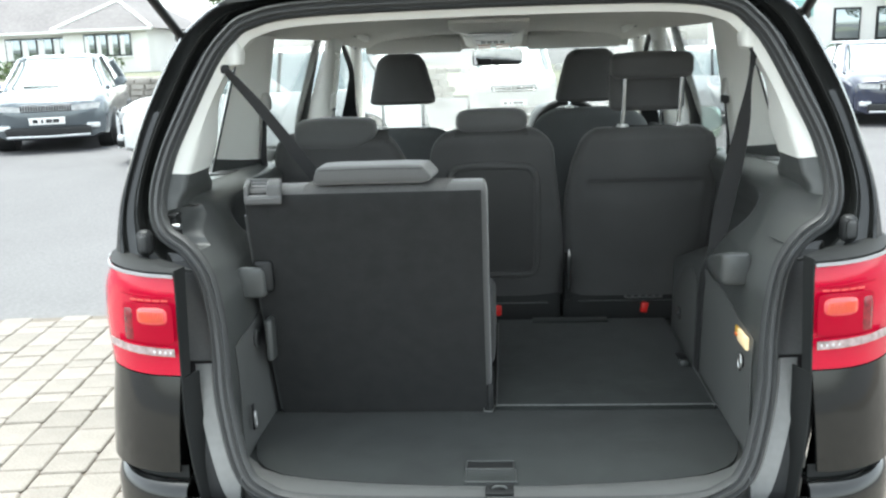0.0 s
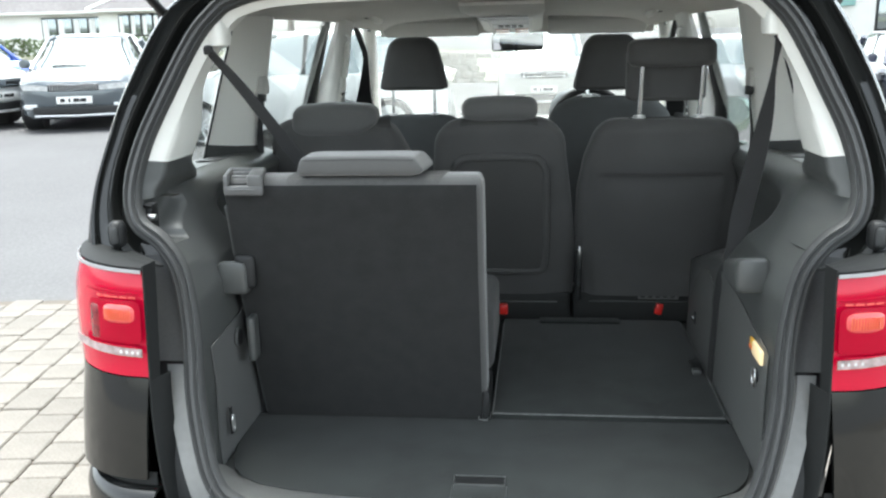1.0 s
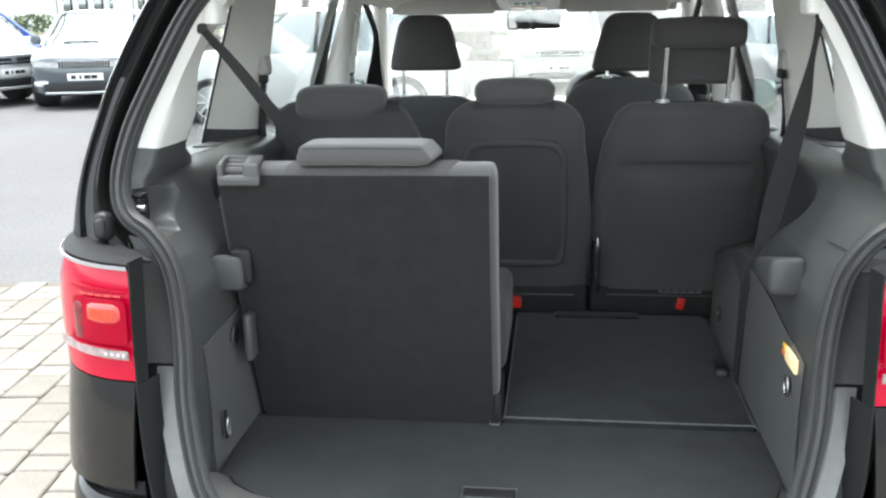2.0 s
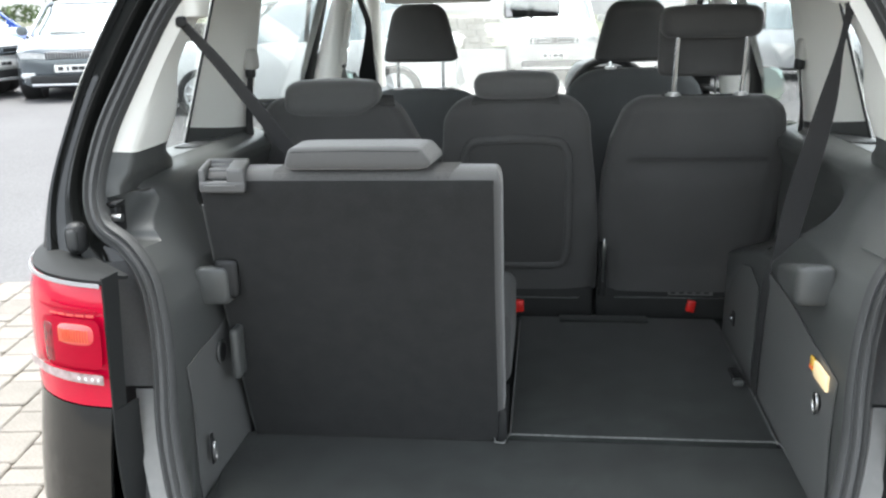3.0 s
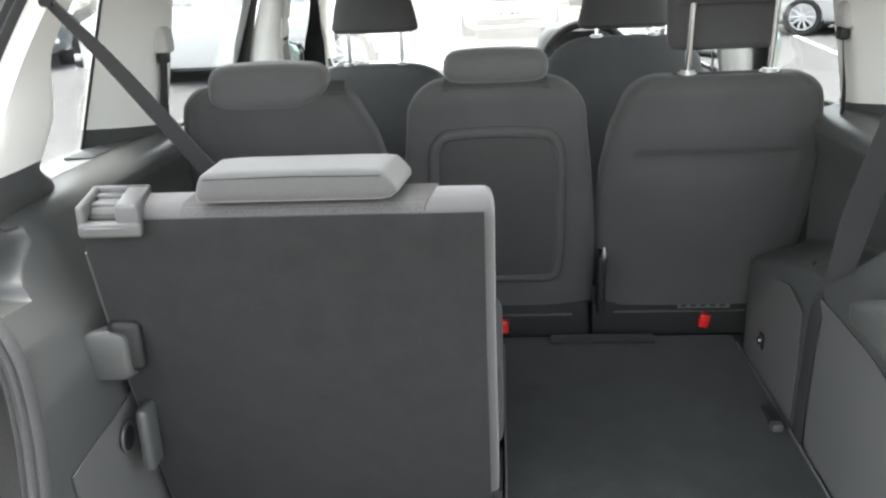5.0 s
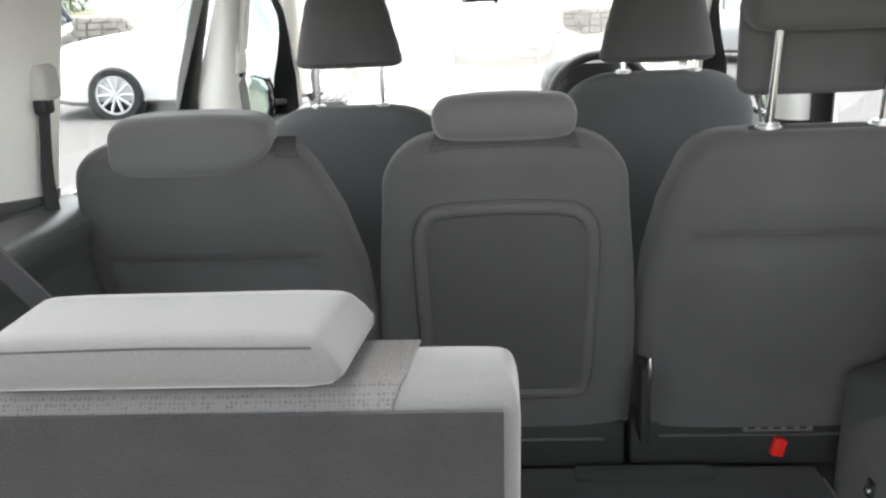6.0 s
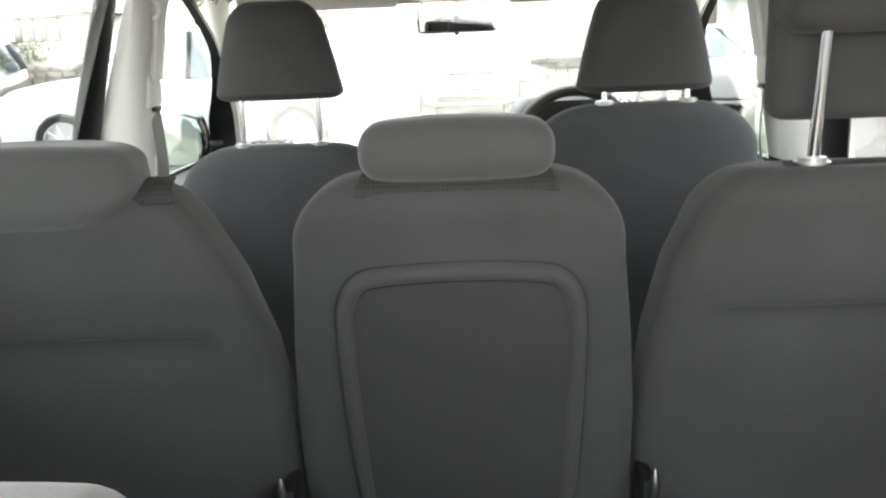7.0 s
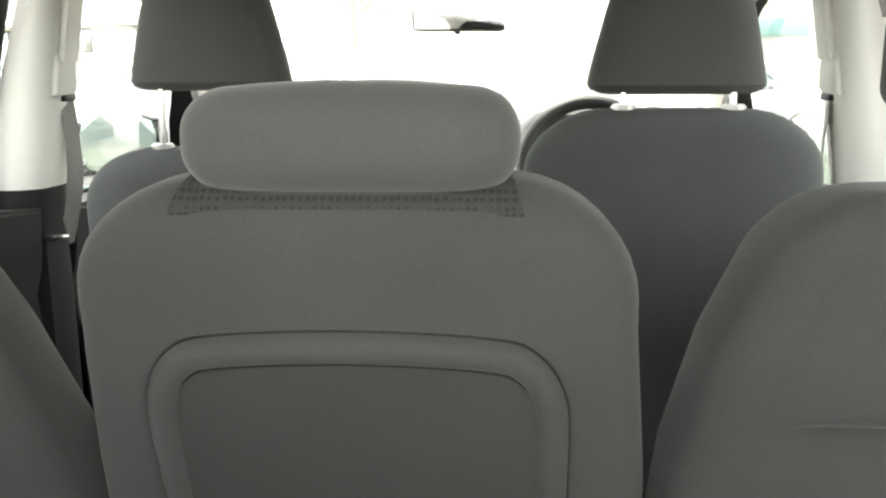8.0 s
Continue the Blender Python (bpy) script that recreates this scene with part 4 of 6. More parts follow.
def middle_seat():
    seat = thing("car_seat", (0, 3.3, 0.34), "charcoal fabric middle seat with hard back panel and low headrest", "car seat", "second-row seats")
    w = lambda z: lerp_table([(0.62, 0.242), (0.80, 0.247), (0.95, 0.241), (1.08, 0.228), (1.2, 0.212), (1.33, 0.204)], z)
    back_pad(lambda z: -w(z), w, (0.695, 1.322), second_y, 0.13, 0.09, "backrest", seat, M["fabric"], e=5, shoulder=1.08)
    # raised arch and recessed panel on its back
    half = [(0.0, 0.786), (0.10, 0.786), (0.132, 0.792), (0.145, 0.815), (0.149, 0.87), (0.151, 1.0), (0.149, 1.12), (0.144, 1.158), (0.129, 1.184), (0.10, 1.195), (0.0, 1.200)]
    pts = half + [(-x, z) for x, z in half[-2:0:-1]]
    line = smooth_line([Vector((x, second_y(z) - 0.001, z)) for x, z in pts], 6, closed=True)
    part("arch_ridge", sweep(line, [(-0.012, -0.004), (-0.011, 0.005), (-0.008, 0.009), (-0.001, 0.0115), (0.006, 0.0105), (0.010, 0.007), (0.012, 0.002), (0.013, -0.004)], up=Vector((0, -1, -0.3)), closed=True), M["fabric"], seat, "raised moulded arch")
    # Dark tubes stand in for the shade in the grooves beside the ridge.
    for grow in (0.0125, -0.0125):
        seam = []
        for k, p in enumerate(line):
            d = (line[(k + 1) % len(line)] - line[k - 1]).normalized()
            seam.append(p + Vector((d.z, 0, -d.x)) * grow + Vector((0, -0.0015, 0)))
        part("seam", sweep(seam, ring(0.0016, 6), up=Y, closed=True), M["rubber"], seat, "dark tube for the shade in the seam along the arch")
    def panel(u, v):
        z = 0.787 + v * 0.408
        wx = lerp_table([(0.787, 0.110), (0.795, 0.136), (0.815, 0.145), (0.87, 0.149), (1.0, 0.151), (1.12, 0.149), (1.158, 0.144), (1.184, 0.129), (1.195, 0.10)], z)
        return Vector(((2 * u - 1) * wx, second_y(z) - 0.003, z))
    part("back_panel", grid(panel, 8, 60, 0.003), M["pocket"], seat, "hard charcoal back panel")
    pillow(seat, -0.118, 0.121, 1.310, 1.389, 2.922, 3.02, M["fabric_light"], 4.0, 0.034)
    mesh_strip(seat, 0.0, 0.112, M["mesh_cloth"])
    part("base_cover", box((-0.234, 3.115, 0.60), (0.234, 3.24, 0.705), 0.012), M["cap"], seat, "black plastic seat base")
    part("seam_strip", box((-0.19, 3.108, 0.668), (0.19, 3.117, 0.6715), 0.001), M["plastic"], seat)
    part("cushion", box((-0.19, 3.20, 0.60), (0.19, 3.60, 0.74), 0.05, 4), M["fabric"], seat)
    part("buckle", box((-0.012, 3.066, 0.635), (0.020, 3.09, 0.672), 0.005), M["red_plastic"], seat, "red release tab")


middle_seat()


def third_y(z):
    return lerp_table([(0.60, 2.292), (0.9, 2.205), (1.265, 2.10)], z)


def third_seat():
    seat = thing("car_seat", (-0.31, 2.4, 0.60), "charcoal third-row seat standing upright with carpeted back", "car seat", "third-row seats")
    xl = lambda z: lerp_table([(0.60, -0.598), (1.0, -0.607), (1.25, -0.604)], z)
    xr = lambda z: lerp_table([(0.60, -0.004), (1.0, -0.002), (1.3, 0.002)], z)
    def nose(z):
        t = max(0, (z - 1.228) / 0.04)
        return 0.04 * (1 - math.sqrt(max(0, 1 - min(1, t) ** 2)))
    loops = []
    for z in [0.602 + 0.04 * k for k in range(16)] + [1.235, 1.245, 1.253, 1.260, 1.265, 1.268]:
        r = nose(z)
        loops.append(superloop(xl(z) + 0.3 * r, xr(z) - 0.3 * r, third_y(z) + r, third_y(z) + 0.105 - 0.3 * r, z, 12, 64))
    part("backrest", loft(loops), M["fabric_light"], seat, sharp=50)
    def carpet(u, v):
        z = 0.604 + v * 0.647
        a, b = xl(z) + 0.006, xr(z) - 0.014
        return Vector((a + u * (b - a), third_y(z) + nose(z) - 0.003, z))
    part("carpet_panel", grid(carpet, 10, 40, 0.006), M["carpet_back"], seat, "black carpet facing on the back")
    # Black block paints in the dark gap round the hinge at the foot.
    part("hinge_cover", box((-0.018, 2.27, 0.602), (0.002, 2.42, 0.685), 0.004), M["rubber"], seat, "black block for the hinge and the shade at the seat's foot")
    # flat-topped headrest with sloping ends, undercut at the foot
    rows = [(1.272, -0.417, -0.150, 2.108, 2.216), (1.276, -0.422, -0.136, 2.102, 2.222), (1.282, -0.424, -0.129, 2.098, 2.226), (1.289, -0.423, -0.129, 2.097, 2.226),
            (1.298, -0.420, -0.135, 2.097, 2.224), (1.307, -0.417, -0.142, 2.0975, 2.220), (1.311, -0.415, -0.145, 2.099, 2.216), (1.314, -0.412, -0.148, 2.102, 2.211), (1.3157, -0.407, -0.153, 2.108, 2.204), (1.3165, -0.399, -0.161, 2.117, 2.194)]
    part("headrest", loft([superloop(a, b, y0, y1, z, 18.0, 96, lambda p, u, v: p + Vector((0.006 * v * max(0, u), 0, 0.003 * (1 - u * u)))) for z, a, b, y0, y1 in rows]), M["fabric_light"], seat, sharp=50)
    # Dark line painted in for the shadow along the headrest's front seam.
    part("stitching", sweep([Vector((-0.408, 2.0983, 1.309)), Vector((-0.28, 2.0978, 1.311)), Vector((-0.155, 2.098, 1.309))], ring(0.0010, 6)), M["seam_shade"], seat)
    def insert(u, v):
        x = -0.452 + u * (0.350 + 0.020 * v)
        z = 1.243 + 0.0247 * math.sin(math.pi / 2 * min(1, v * 1.6))
        return Vector((x, third_y(z) + nose(z) - 0.002 + max(0, v - 0.625) * 0.2, z + 0.0008))
    part("mesh_insert", grid(insert, 24, 8, 0.001), M["mesh_pale"], seat, "perforated grey cloth insert")
    def slanted(bm):
        for v in bm.verts:
            v.co.x -= 0.22 * (v.co.y - 2.085)
        return bm
    latch = part("latch", slanted(joined(box((-0.594, 2.080, 1.231), (-0.500, 2.100, 1.254), 0.006, 3), box((-0.594, 2.083, 1.231), (-0.580, 2.205, 1.279), 0.006, 3),
                                         box((-0.537, 2.083, 1.236), (-0.500, 2.205, 1.279), 0.006, 3), box((-0.594, 2.188, 1.252), (-0.500, 2.205, 1.280), 0.005))), M["latch"], seat, "grey plastic release latch")
    part("latch_well", slanted(box((-0.583, 2.098, 1.236), (-0.535, 2.192, 1.258), 0.002)), M["rubber"], latch, "dark hollow of the latch")
    part("latch_lever", slanted(joined(box((-0.581, 2.128, 1.258), (-0.536, 2.146, 1.270), 0.004), box((-0.581, 2.164, 1.262), (-0.536, 2.180, 1.274), 0.004))), M["latch"], latch, "release bar")
    # Lip takes a paler plastic to paint in the highlight along it.
    part("latch_lip", slanted(box((-0.584, 2.0775, 1.244), (-0.520, 2.082, 1.2475), 0.0015)), M["plastic_mid"], latch, "raised lip, made paler for its highlight")
    part("cushion", box((-0.60, 2.41, 0.68), (0.006, 2.80, 0.86), 0.03, 4), M["fabric"], seat)
    part("side_edge", sweep([Vector((xl(z) + 0.002, third_y(z) - 0.002, z)) for z in (0.61, 0.8, 1.0, 1.2)], ring(0.0035, 8)), M["plastic"], seat, "grey edge piping")
    plate = part("hinge_plate", joined(box((-0.604, 2.137, 0.992), (-0.552, 2.155, 1.078), 0.012, 3)), M["rubber"], seat, "black plastic hinge plate")
    part("fold_handle", box((-0.590, 2.150, 0.80), (-0.570, 2.20, 0.915), 0.009, 3), M["plastic"], seat, "grey folding handle")


third_seat()


def folded_seat():
    seat = thing("folded_seat", (0.31, 2.7, 0.60), "third-row seat folded flat with dark carpeted back", "car seat", "third-row seats")
    part("carpet_panel", box((0.006, 2.297, 0.592), (0.606, 3.10, 0.612), 0.005), M["carpet"], seat, "black carpet facing")
    part("edge_trim", sweep(smooth_line([Vector((0.008, 3.05, 0.612)), Vector((0.008, 2.31, 0.612)), Vector((0.015, 2.300, 0.612)), Vector((0.595, 2.300, 0.612)), Vector((0.605, 2.31, 0.612)), Vector((0.607, 3.05, 0.612))], 4), ring(0.0024, 6)), M["piping"], seat, "worn grey piping along the edge")
    part("flap", box((0.13, 3.045, 0.612), (0.40, 3.095, 0.620), 0.003), M["carpet"], seat)


folded_seat()


def front_seat(side):
    top = 1.246 if side < 0 else 1.322
    yb = 3.94 if side < 0 else 3.83
    cx = side * 0.408
    seat = thing("car_seat", (cx, 4.2, 0.34), "charcoal fabric front seat with tall headrest", "car seat", "front seats")
    ys = lambda z: yb - 0.045 + (top - z) * 0.22 - 0.02 * math.sin(math.pi * min(1, max(0, (top - z) / 0.5)))
    w = lambda z: lerp_table([(top - 0.6, 0.25), (top - 0.25, 0.258), (top, 0.245)], z)
    back_pad(lambda z: cx - w(z), lambda z: cx + w(z), (top - 0.86, top), ys, 0.14, 0.11, "backrest", seat, M["fabric_front"], e=3.2, shoulder=1.25)
    part("cushion", box((cx - 0.25, yb + 0.14, top - 0.68), (cx + 0.25, yb + 0.68, top - 0.5), 0.06, 4), M["fabric"], seat)
    part("seat_base", box((cx - 0.24, yb + 0.12, 0.36), (cx + 0.24, yb + 0.62, top - 0.66), 0.02), M["cap"], seat, "black seat base")
    zb = 1.348 if side < 0 else 1.344
    for x in (cx - 0.089, cx + 0.089):
        part("post", sweep([Vector((x, yb, top - 0.02)), Vector((x, yb + 0.01, zb + 0.05))], ring(0.0065, 12), up=X), M["chrome"], seat, "chrome headrest post")
        part("collar", disc((x, yb, top + 0.003), 0.021, 0.009, Z, 20, 0.003), M["steel"], seat, "bright headrest collar")
    loops = []
    for k in range(18):
        t = k / 17
        z = zb + 0.222 * (1 - math.cos(math.pi * t)) / 2
        s = (z - zb) / 0.222
        a = 0.149 - 0.054 * s ** 1.2
        end = min(1, s / 0.08, (1 - s) / 0.22)
        r = 0.042 * (1 - math.sqrt(max(0, 1 - (1 - max(0, end)) ** 2)))
        b = 0.05
        yc = yb + 0.03 - 0.01 * s
        loops.append(superloop(cx - a + r, cx + a - r, yc - b + r, yc + b - r, z, 3.2, 40))
    part("headrest", loft(loops), M["fabric"], seat)


both(front_seat)


# ---- fittings in the car ----
def ribbon(points, widths, thick=0.0014):
    """A webbing strap: places, and at each its half width as a vector."""
    pts = smooth_line(points, 6)
    ws = smooth_line(widths, 6)
    loops = []
    for i, (p, w) in enumerate(zip(pts, ws)):
        d = (pts[min(i + 1, len(pts) - 1)] - pts[max(i - 1, 0)]).normalized()
        n = d.cross(w).normalized() * thick
        loops.append([p - w - n, p - n * 1.3, p + w - n, p + w + n, p + n * 1.3, p - w + n])
    return loft(loops)


def belts():
    left = thing("seat_belt", (-0.55, 2.28, 1.27), "black seat belt slung down to the upright third-row seat", "seat belt", "seat belts")
    part("webbing", ribbon([(-0.668, 2.255, 1.558), (-0.60, 2.268, 1.472), (-0.54, 2.28, 1.388), (-0.47, 2.295, 1.285), (-0.40, 2.31, 1.19)],
                           [(0.009, -0.010, 0.007), (0.012, -0.012, 0.010), (0.0135, -0.012, 0.012), (0.0145, -0.012, 0.013), (0.0155, -0.012, 0.013)]), M["belt"], left)
    part("belt_slot", box((-0.690, 2.246, 1.545), (-0.655, 2.262, 1.568), 0.006), M["rubber"], left)
    right = thing("seat_belt", (0.65, 2.55, 0.61), "black seat belt hanging slack beside the folded seat", "seat belt", "seat belts")
    part("webbing", ribbon([(0.668, 2.272, 1.565), (0.676, 2.34, 1.48), (0.680, 2.42, 1.34), (0.660, 2.50, 1.12), (0.642, 2.525, 0.98), (0.617, 2.545, 0.90), (0.612, 2.56, 0.74), (0.610, 2.572, 0.605)],
                           [(0.007, -0.010, 0), (0.003, -0.008, 0), (0.017, -0.012, 0), (0.025, -0.010, 0), (0.014, -0.020, 0), (0.003, -0.023, 0), (0.001, -0.023, 0), (0.001, -0.023, 0)]), M["belt"], right)
    part("belt_slot", box((0.655, 2.262, 1.555), (0.681, 2.28, 1.572), 0.005), M["rubber"], right)
    for side in (-1, 1):
        b = thing("seat_belt", (side * 0.77, 2.99, 1.2), "black second-row seat belt on the pillar", "seat belt", "seat belts")
        part("webbing", ribbon([(side * 0.752, 2.925, 1.41), (side * 0.758, 2.922, 1.35), (side * 0.767, 2.922, 1.27), (side * 0.770, 2.93, 1.18)],
                               [(0.004, 0.010, 0), (0.004, 0.010, 0), (0.006, 0.010, 0), (0.009, 0.010, 0)]), M["belt"], b)
        part("belt_loop", box((side * 0.752 - 0.011, 2.905, 1.384), (side * 0.752 + 0.011, 2.94, 1.412), 0.006), M["rubber"], b, "black belt loop")
        f = thing("seat_belt", (side * 0.75, 4.13, 0.9), "front seat belt on the pillar, coloured pale for the light on it", "seat belt", "seat belts")
        part("webbing", ribbon([(side * 0.758, 4.12, 1.34), (side * 0.752, 4.12, 1.24), (side * 0.760, 4.13, 1.15), (side * 0.80, 4.15, 1.02)],
                               [(0.004, 0.02, 0), (0.006, 0.02, 0), (0.008, 0.02, 0), (0.008, 0.02, 0)]), M["belt_lit"], f)
        part("belt_loop", box((side * 0.760 - 0.014, 4.095, 1.322), (side * 0.760 + 0.014, 4.145, 1.338), 0.005), M["rubber"], f, "black belt loop")
        part("belt_guide", loft([superloop(side * 0.760 - w, side * 0.760 + w, 4.062, 4.15, z, 4, 20) for w, z in ((0.012, 1.335), (0.020, 1.345), (0.022, 1.385), (0.018, 1.415), (0.008, 1.424))]), M["cream"], f, "cream height-adjustable belt guide")
        part("guide_rail", loft([superloop(side * 0.742 - 0.16 * side * (z - 1.40) - 0.008, side * 0.742 - 0.16 * side * (z - 1.40) + 0.008, 4.080 + 0.02 * (z - 1.4), 4.142 + 0.02 * (z - 1.4), z, 8, 20) for z in (1.40, 1.45, 1.50, 1.545)]), M["cream"], f, "cream cover of the belt rail")
        part("coat_hook", sweep(smooth_line([Vector((side * 0.722, 4.075, 1.585)), Vector((side * 0.708, 4.078, 1.58)), Vector((side * 0.704, 4.08, 1.565)), Vector((side * 0.710, 4.08, 1.55)), Vector((side * 0.722, 4.078, 1.545))], 4), ring(0.006, 8), up=X), M["cream"], f, "small cream coat hook")


belts()


def pillar_fittings(side):
    x, y = (-0.652, 2.285) if side < 0 else (0.658, 2.285)
    g = thing("belt_guide", (x, y, 1.57), "cream plastic seat belt guide on the rear pillar", "belt guide", "belt guides")
    part("cover", loft([superloop(x - w, x + w, y - 0.03 * k, y + 0.05 * k, z, 3.5, 24) for w, k, z in ((0.014, 0.6, 1.562), (0.022, 0.9, 1.567), (0.025, 1.0, 1.59), (0.023, 0.95, 1.615), (0.015, 0.6, 1.628))]), M["cream"], g)
    gx = side * (0.752 if side < 0 else 0.762)
    h = thing("belt_guide", (gx, 2.935, 1.41), "pale belt guide on the middle pillar", "belt guide", "belt guides")
    part("cover", loft([superloop(gx - w, gx + w, 2.932 - 0.028 * k, 2.935 + 0.03 * k, z, 4.0, 24) for w, k, z in ((0.010, 0.8, 1.406), (0.016, 1.0, 1.411), (0.0175, 1.0, 1.43), (0.015, 0.95, 1.455), (0.009, 0.7, 1.464))]), M["visor"], h)
    for ya in (4.24,):
        gr = thing("grab_handle", (side * 0.632, ya, 1.66), "cream folding grab handle under the headliner", "grab handle", "grab handles")
        part("grip", sweep(smooth_line([Vector((side * 0.632, ya - 0.11, 1.682)), Vector((side * 0.610, ya - 0.095, 1.654)), Vector((side * 0.600, ya, 1.645)), Vector((side * 0.610, ya + 0.095, 1.654)), Vector((side * 0.632, ya + 0.11, 1.682))], 6), ring(0.012, 8, 1.3), up=Z), M["cream"], gr)
        # Solid dark block stands in for the shaded hollow behind the grip.
        part("recess", box((side * 0.640 - 0.012, ya - 0.085, 1.652), (side * 0.640 + 0.012, ya + 0.085, 1.692), 0.006), M["plastic"], gr, "charcoal block standing in for the shade behind the grip")
        for yy in (ya - 0.11, ya + 0.11):
            part("mount", box((side * 0.636 - 0.016, yy - 0.022, 1.664), (side * 0.636 + 0.016, yy + 0.022, 1.694), 0.008), M["cream"], gr)


both(pillar_fittings)
hook = part("door_catch", sweep(smooth_line([Vector((-0.79, 4.045, 1.052)), Vector((-0.765, 4.04, 1.058)), Vector((-0.755, 4.06, 1.055)), Vector((-0.765, 4.085, 1.050)), Vector((-0.785, 4.085, 1.046))], 5), ring(0.004, 8)), M["steel"], car, "bright door catch on the pillar foot")


def front_fittings():
    mir = thing("rear_view_mirror", (0.01, 5.04, 1.55), "black rear-view mirror on the windscreen", "mirror")
    part("housing", turned(loft([superloop(-0.135 + a, 0.15 - a, 5.035 + b, 5.075 - b * 0.5, z, 5, 32) for a, b, z in ((0.02, 0.012, 1.482), (0.006, 0.004, 1.487), (0.0, 0.0, 1.53), (0.004, 0.0, 1.567), (0.016, 0.01, 1.573))]), 8, "Z", (0.008, 5.05, 1.52)), M["rubber"], mir)
    part("mirror_glass", turned(box((-0.126, 5.031, 1.490), (0.141, 5.034, 1.566), 0.0), 8, "Z", (0.008, 5.05, 1.52)), M["mirror"], mir, "silvered glass")
    part("stem", sweep([Vector((0.005, 5.06, 1.545)), Vector((0.005, 5.11, 1.59)), Vector((0.005, 5.10, 1.61))], ring(0.010, 8), up=X), M["rubber"], mir)
    part("switch", box((-0.006, 5.026, 1.474), (0.012, 5.045, 1.486), 0.003), M["rubber"], mir)
    con = thing("roof_console", (0, 4.6, 1.62), "pale grey roof console with reading lamps", "roof console")
    def face(u, v, off=0.0):
        k = max(0.0, (v - 0.6) / 0.4)
        return Vector((-0.008 + (2 * u - 1) * (0.150 - 0.012 * v), 3.36 + 1.38 * v, 1.688 - 0.020 * ease(0, 0.08, v) - 0.062 * k ** 1.2 - 0.012 * (1 - abs(2 * u - 1) ** 10) * ease(0, 0.12, v) - off))
    part("body", grid(face, 30, 24, 0.012), M["cream"], con)
    def inset(u0, u1, v0, v1, off):
        return grid(lambda u, v: face(u0 + u * (u1 - u0), v0 + v * (v1 - v0), off + 0.011), 8, 10, 0.004)
    for u0 in (0.155, 0.815):
        part("side_rail", inset(u0, u0 + 0.030, 0.16, 0.985, 0.012), M["white"], con, "pale raised rail")
    part("storage_flap", inset(0.20, 0.80, 0.20, 0.50, 0.005), M["console_grey"], con, "light grey storage flap")
    part("storage_flap", inset(0.20, 0.80, 0.52, 0.72, 0.007), M["console_grey"], con, "light grey storage flap")
    part("switch_panel", inset(0.20, 0.80, 0.74, 0.86, 0.006), M["console_grey"], con)
    for u0 in (0.21, 0.55):
        part("reading_lamp", inset(u0, u0 + 0.24, 0.88, 0.97, 0.007), M["lamp_warm"], con, "warm-tinted reading lamp lens")
    for k in range(4):
        part("button", inset(0.29 + 0.11 * k, 0.37 + 0.11 * k, 0.77, 0.82, 0.010), M["plastic_mid"], con)
    for side in (-1, 1):
        v = thing("sun_visor", (side * 0.44, 4.64, 1.6), "pale cloth sun visor folded up", "sun visor", "sun visors")
        part("pad", turned(box((side * 0.41 - 0.245, 4.52, 1.596), (side * 0.41 + 0.235, 4.75, 1.626), 0.014, 4), -18, "X", (0, 4.64, 1.614)), M["visor"], v)
        part("pivot", sweep([Vector((side * 0.69, 4.70, 1.60)), Vector((side * 0.695, 4.70, 1.63))], ring(0.010, 8), up=X), M["cream"], v)
    wh = thing("steering_wheel", (0.375, 4.75, 1.1), "black steering wheel behind the driver's seat", "steering wheel")
    c, r = Vector((0.378, 4.76, 1.115)), 0.186
    axis_u, axis_v = X, Vector((0, 0.40, 0.92)).normalized()
    rim = [c + axis_u * r * math.cos(2 * math.pi * k / 48) + axis_v * r * math.sin(2 * math.pi * k / 48) for k in range(48)]
    part("rim", sweep(rim, ring(0.019, 12), up=Vector((0, -0.92, 0.40)), closed=True), M["rubber"], wh)
    part("hub", loft([superloop(c.x - 0.075 * k, c.x + 0.075 * k, c.y + 0.02 + d, c.y + 0.03 + d, c.z + e, 4, 24) for k, d, e in ((0.7, -0.03, -0.07), (1, -0.02, -0.03), (1, 0.0, 0.03), (0.7, 0.02, 0.06))]), M["rubber"], wh)
    for a in (0.2, math.pi - 0.2, -math.pi / 2):
        part("spoke", sweep([c + Vector((0, 0.025, 0)), c + axis_u * r * math.cos(a) + axis_v * r * math.sin(a)], ring(0.014, 8, 0.6)), M["plastic"], wh)
    part("column", sweep([c + Vector((0, 0.03, -0.02)), c + Vector((0, 0.28, -0.12))], ring(0.05, 12)), M["plastic"], wh)
    part("instrument_hood", loft([superloop(0.375 - a, 0.375 + a, y0, 5.34, z, 3, 32) for a, y0, z in ((0.20, 4.93, 1.06), (0.20, 4.93, 1.15), (0.185, 4.935, 1.205), (0.15, 4.95, 1.245), (0.09, 4.98, 1.262))]), M["frame"], car, "black instrument hood")
    vent = part("dash_vent", box((-0.735, 4.965, 1.105), (-0.60, 5.10, 1.135), 0.006), M["plastic_mid"], car, "dashboard air vent")
    for k in range(4):
        part("louvre", box((-0.725 + 0.03 * k, 4.975, 1.132), (-0.703 + 0.03 * k, 5.07, 1.139), 0.002), M["rubber"], vent)
    for side in (-1, 1):
        mx, my = (1.005, 0.0) if side < 0 else (1.055, -0.2)
        m = thing("door_mirror", (side * mx, 4.98 + my, 1.1), "black door mirror with silvered glass", "door mirror", "door mirrors")
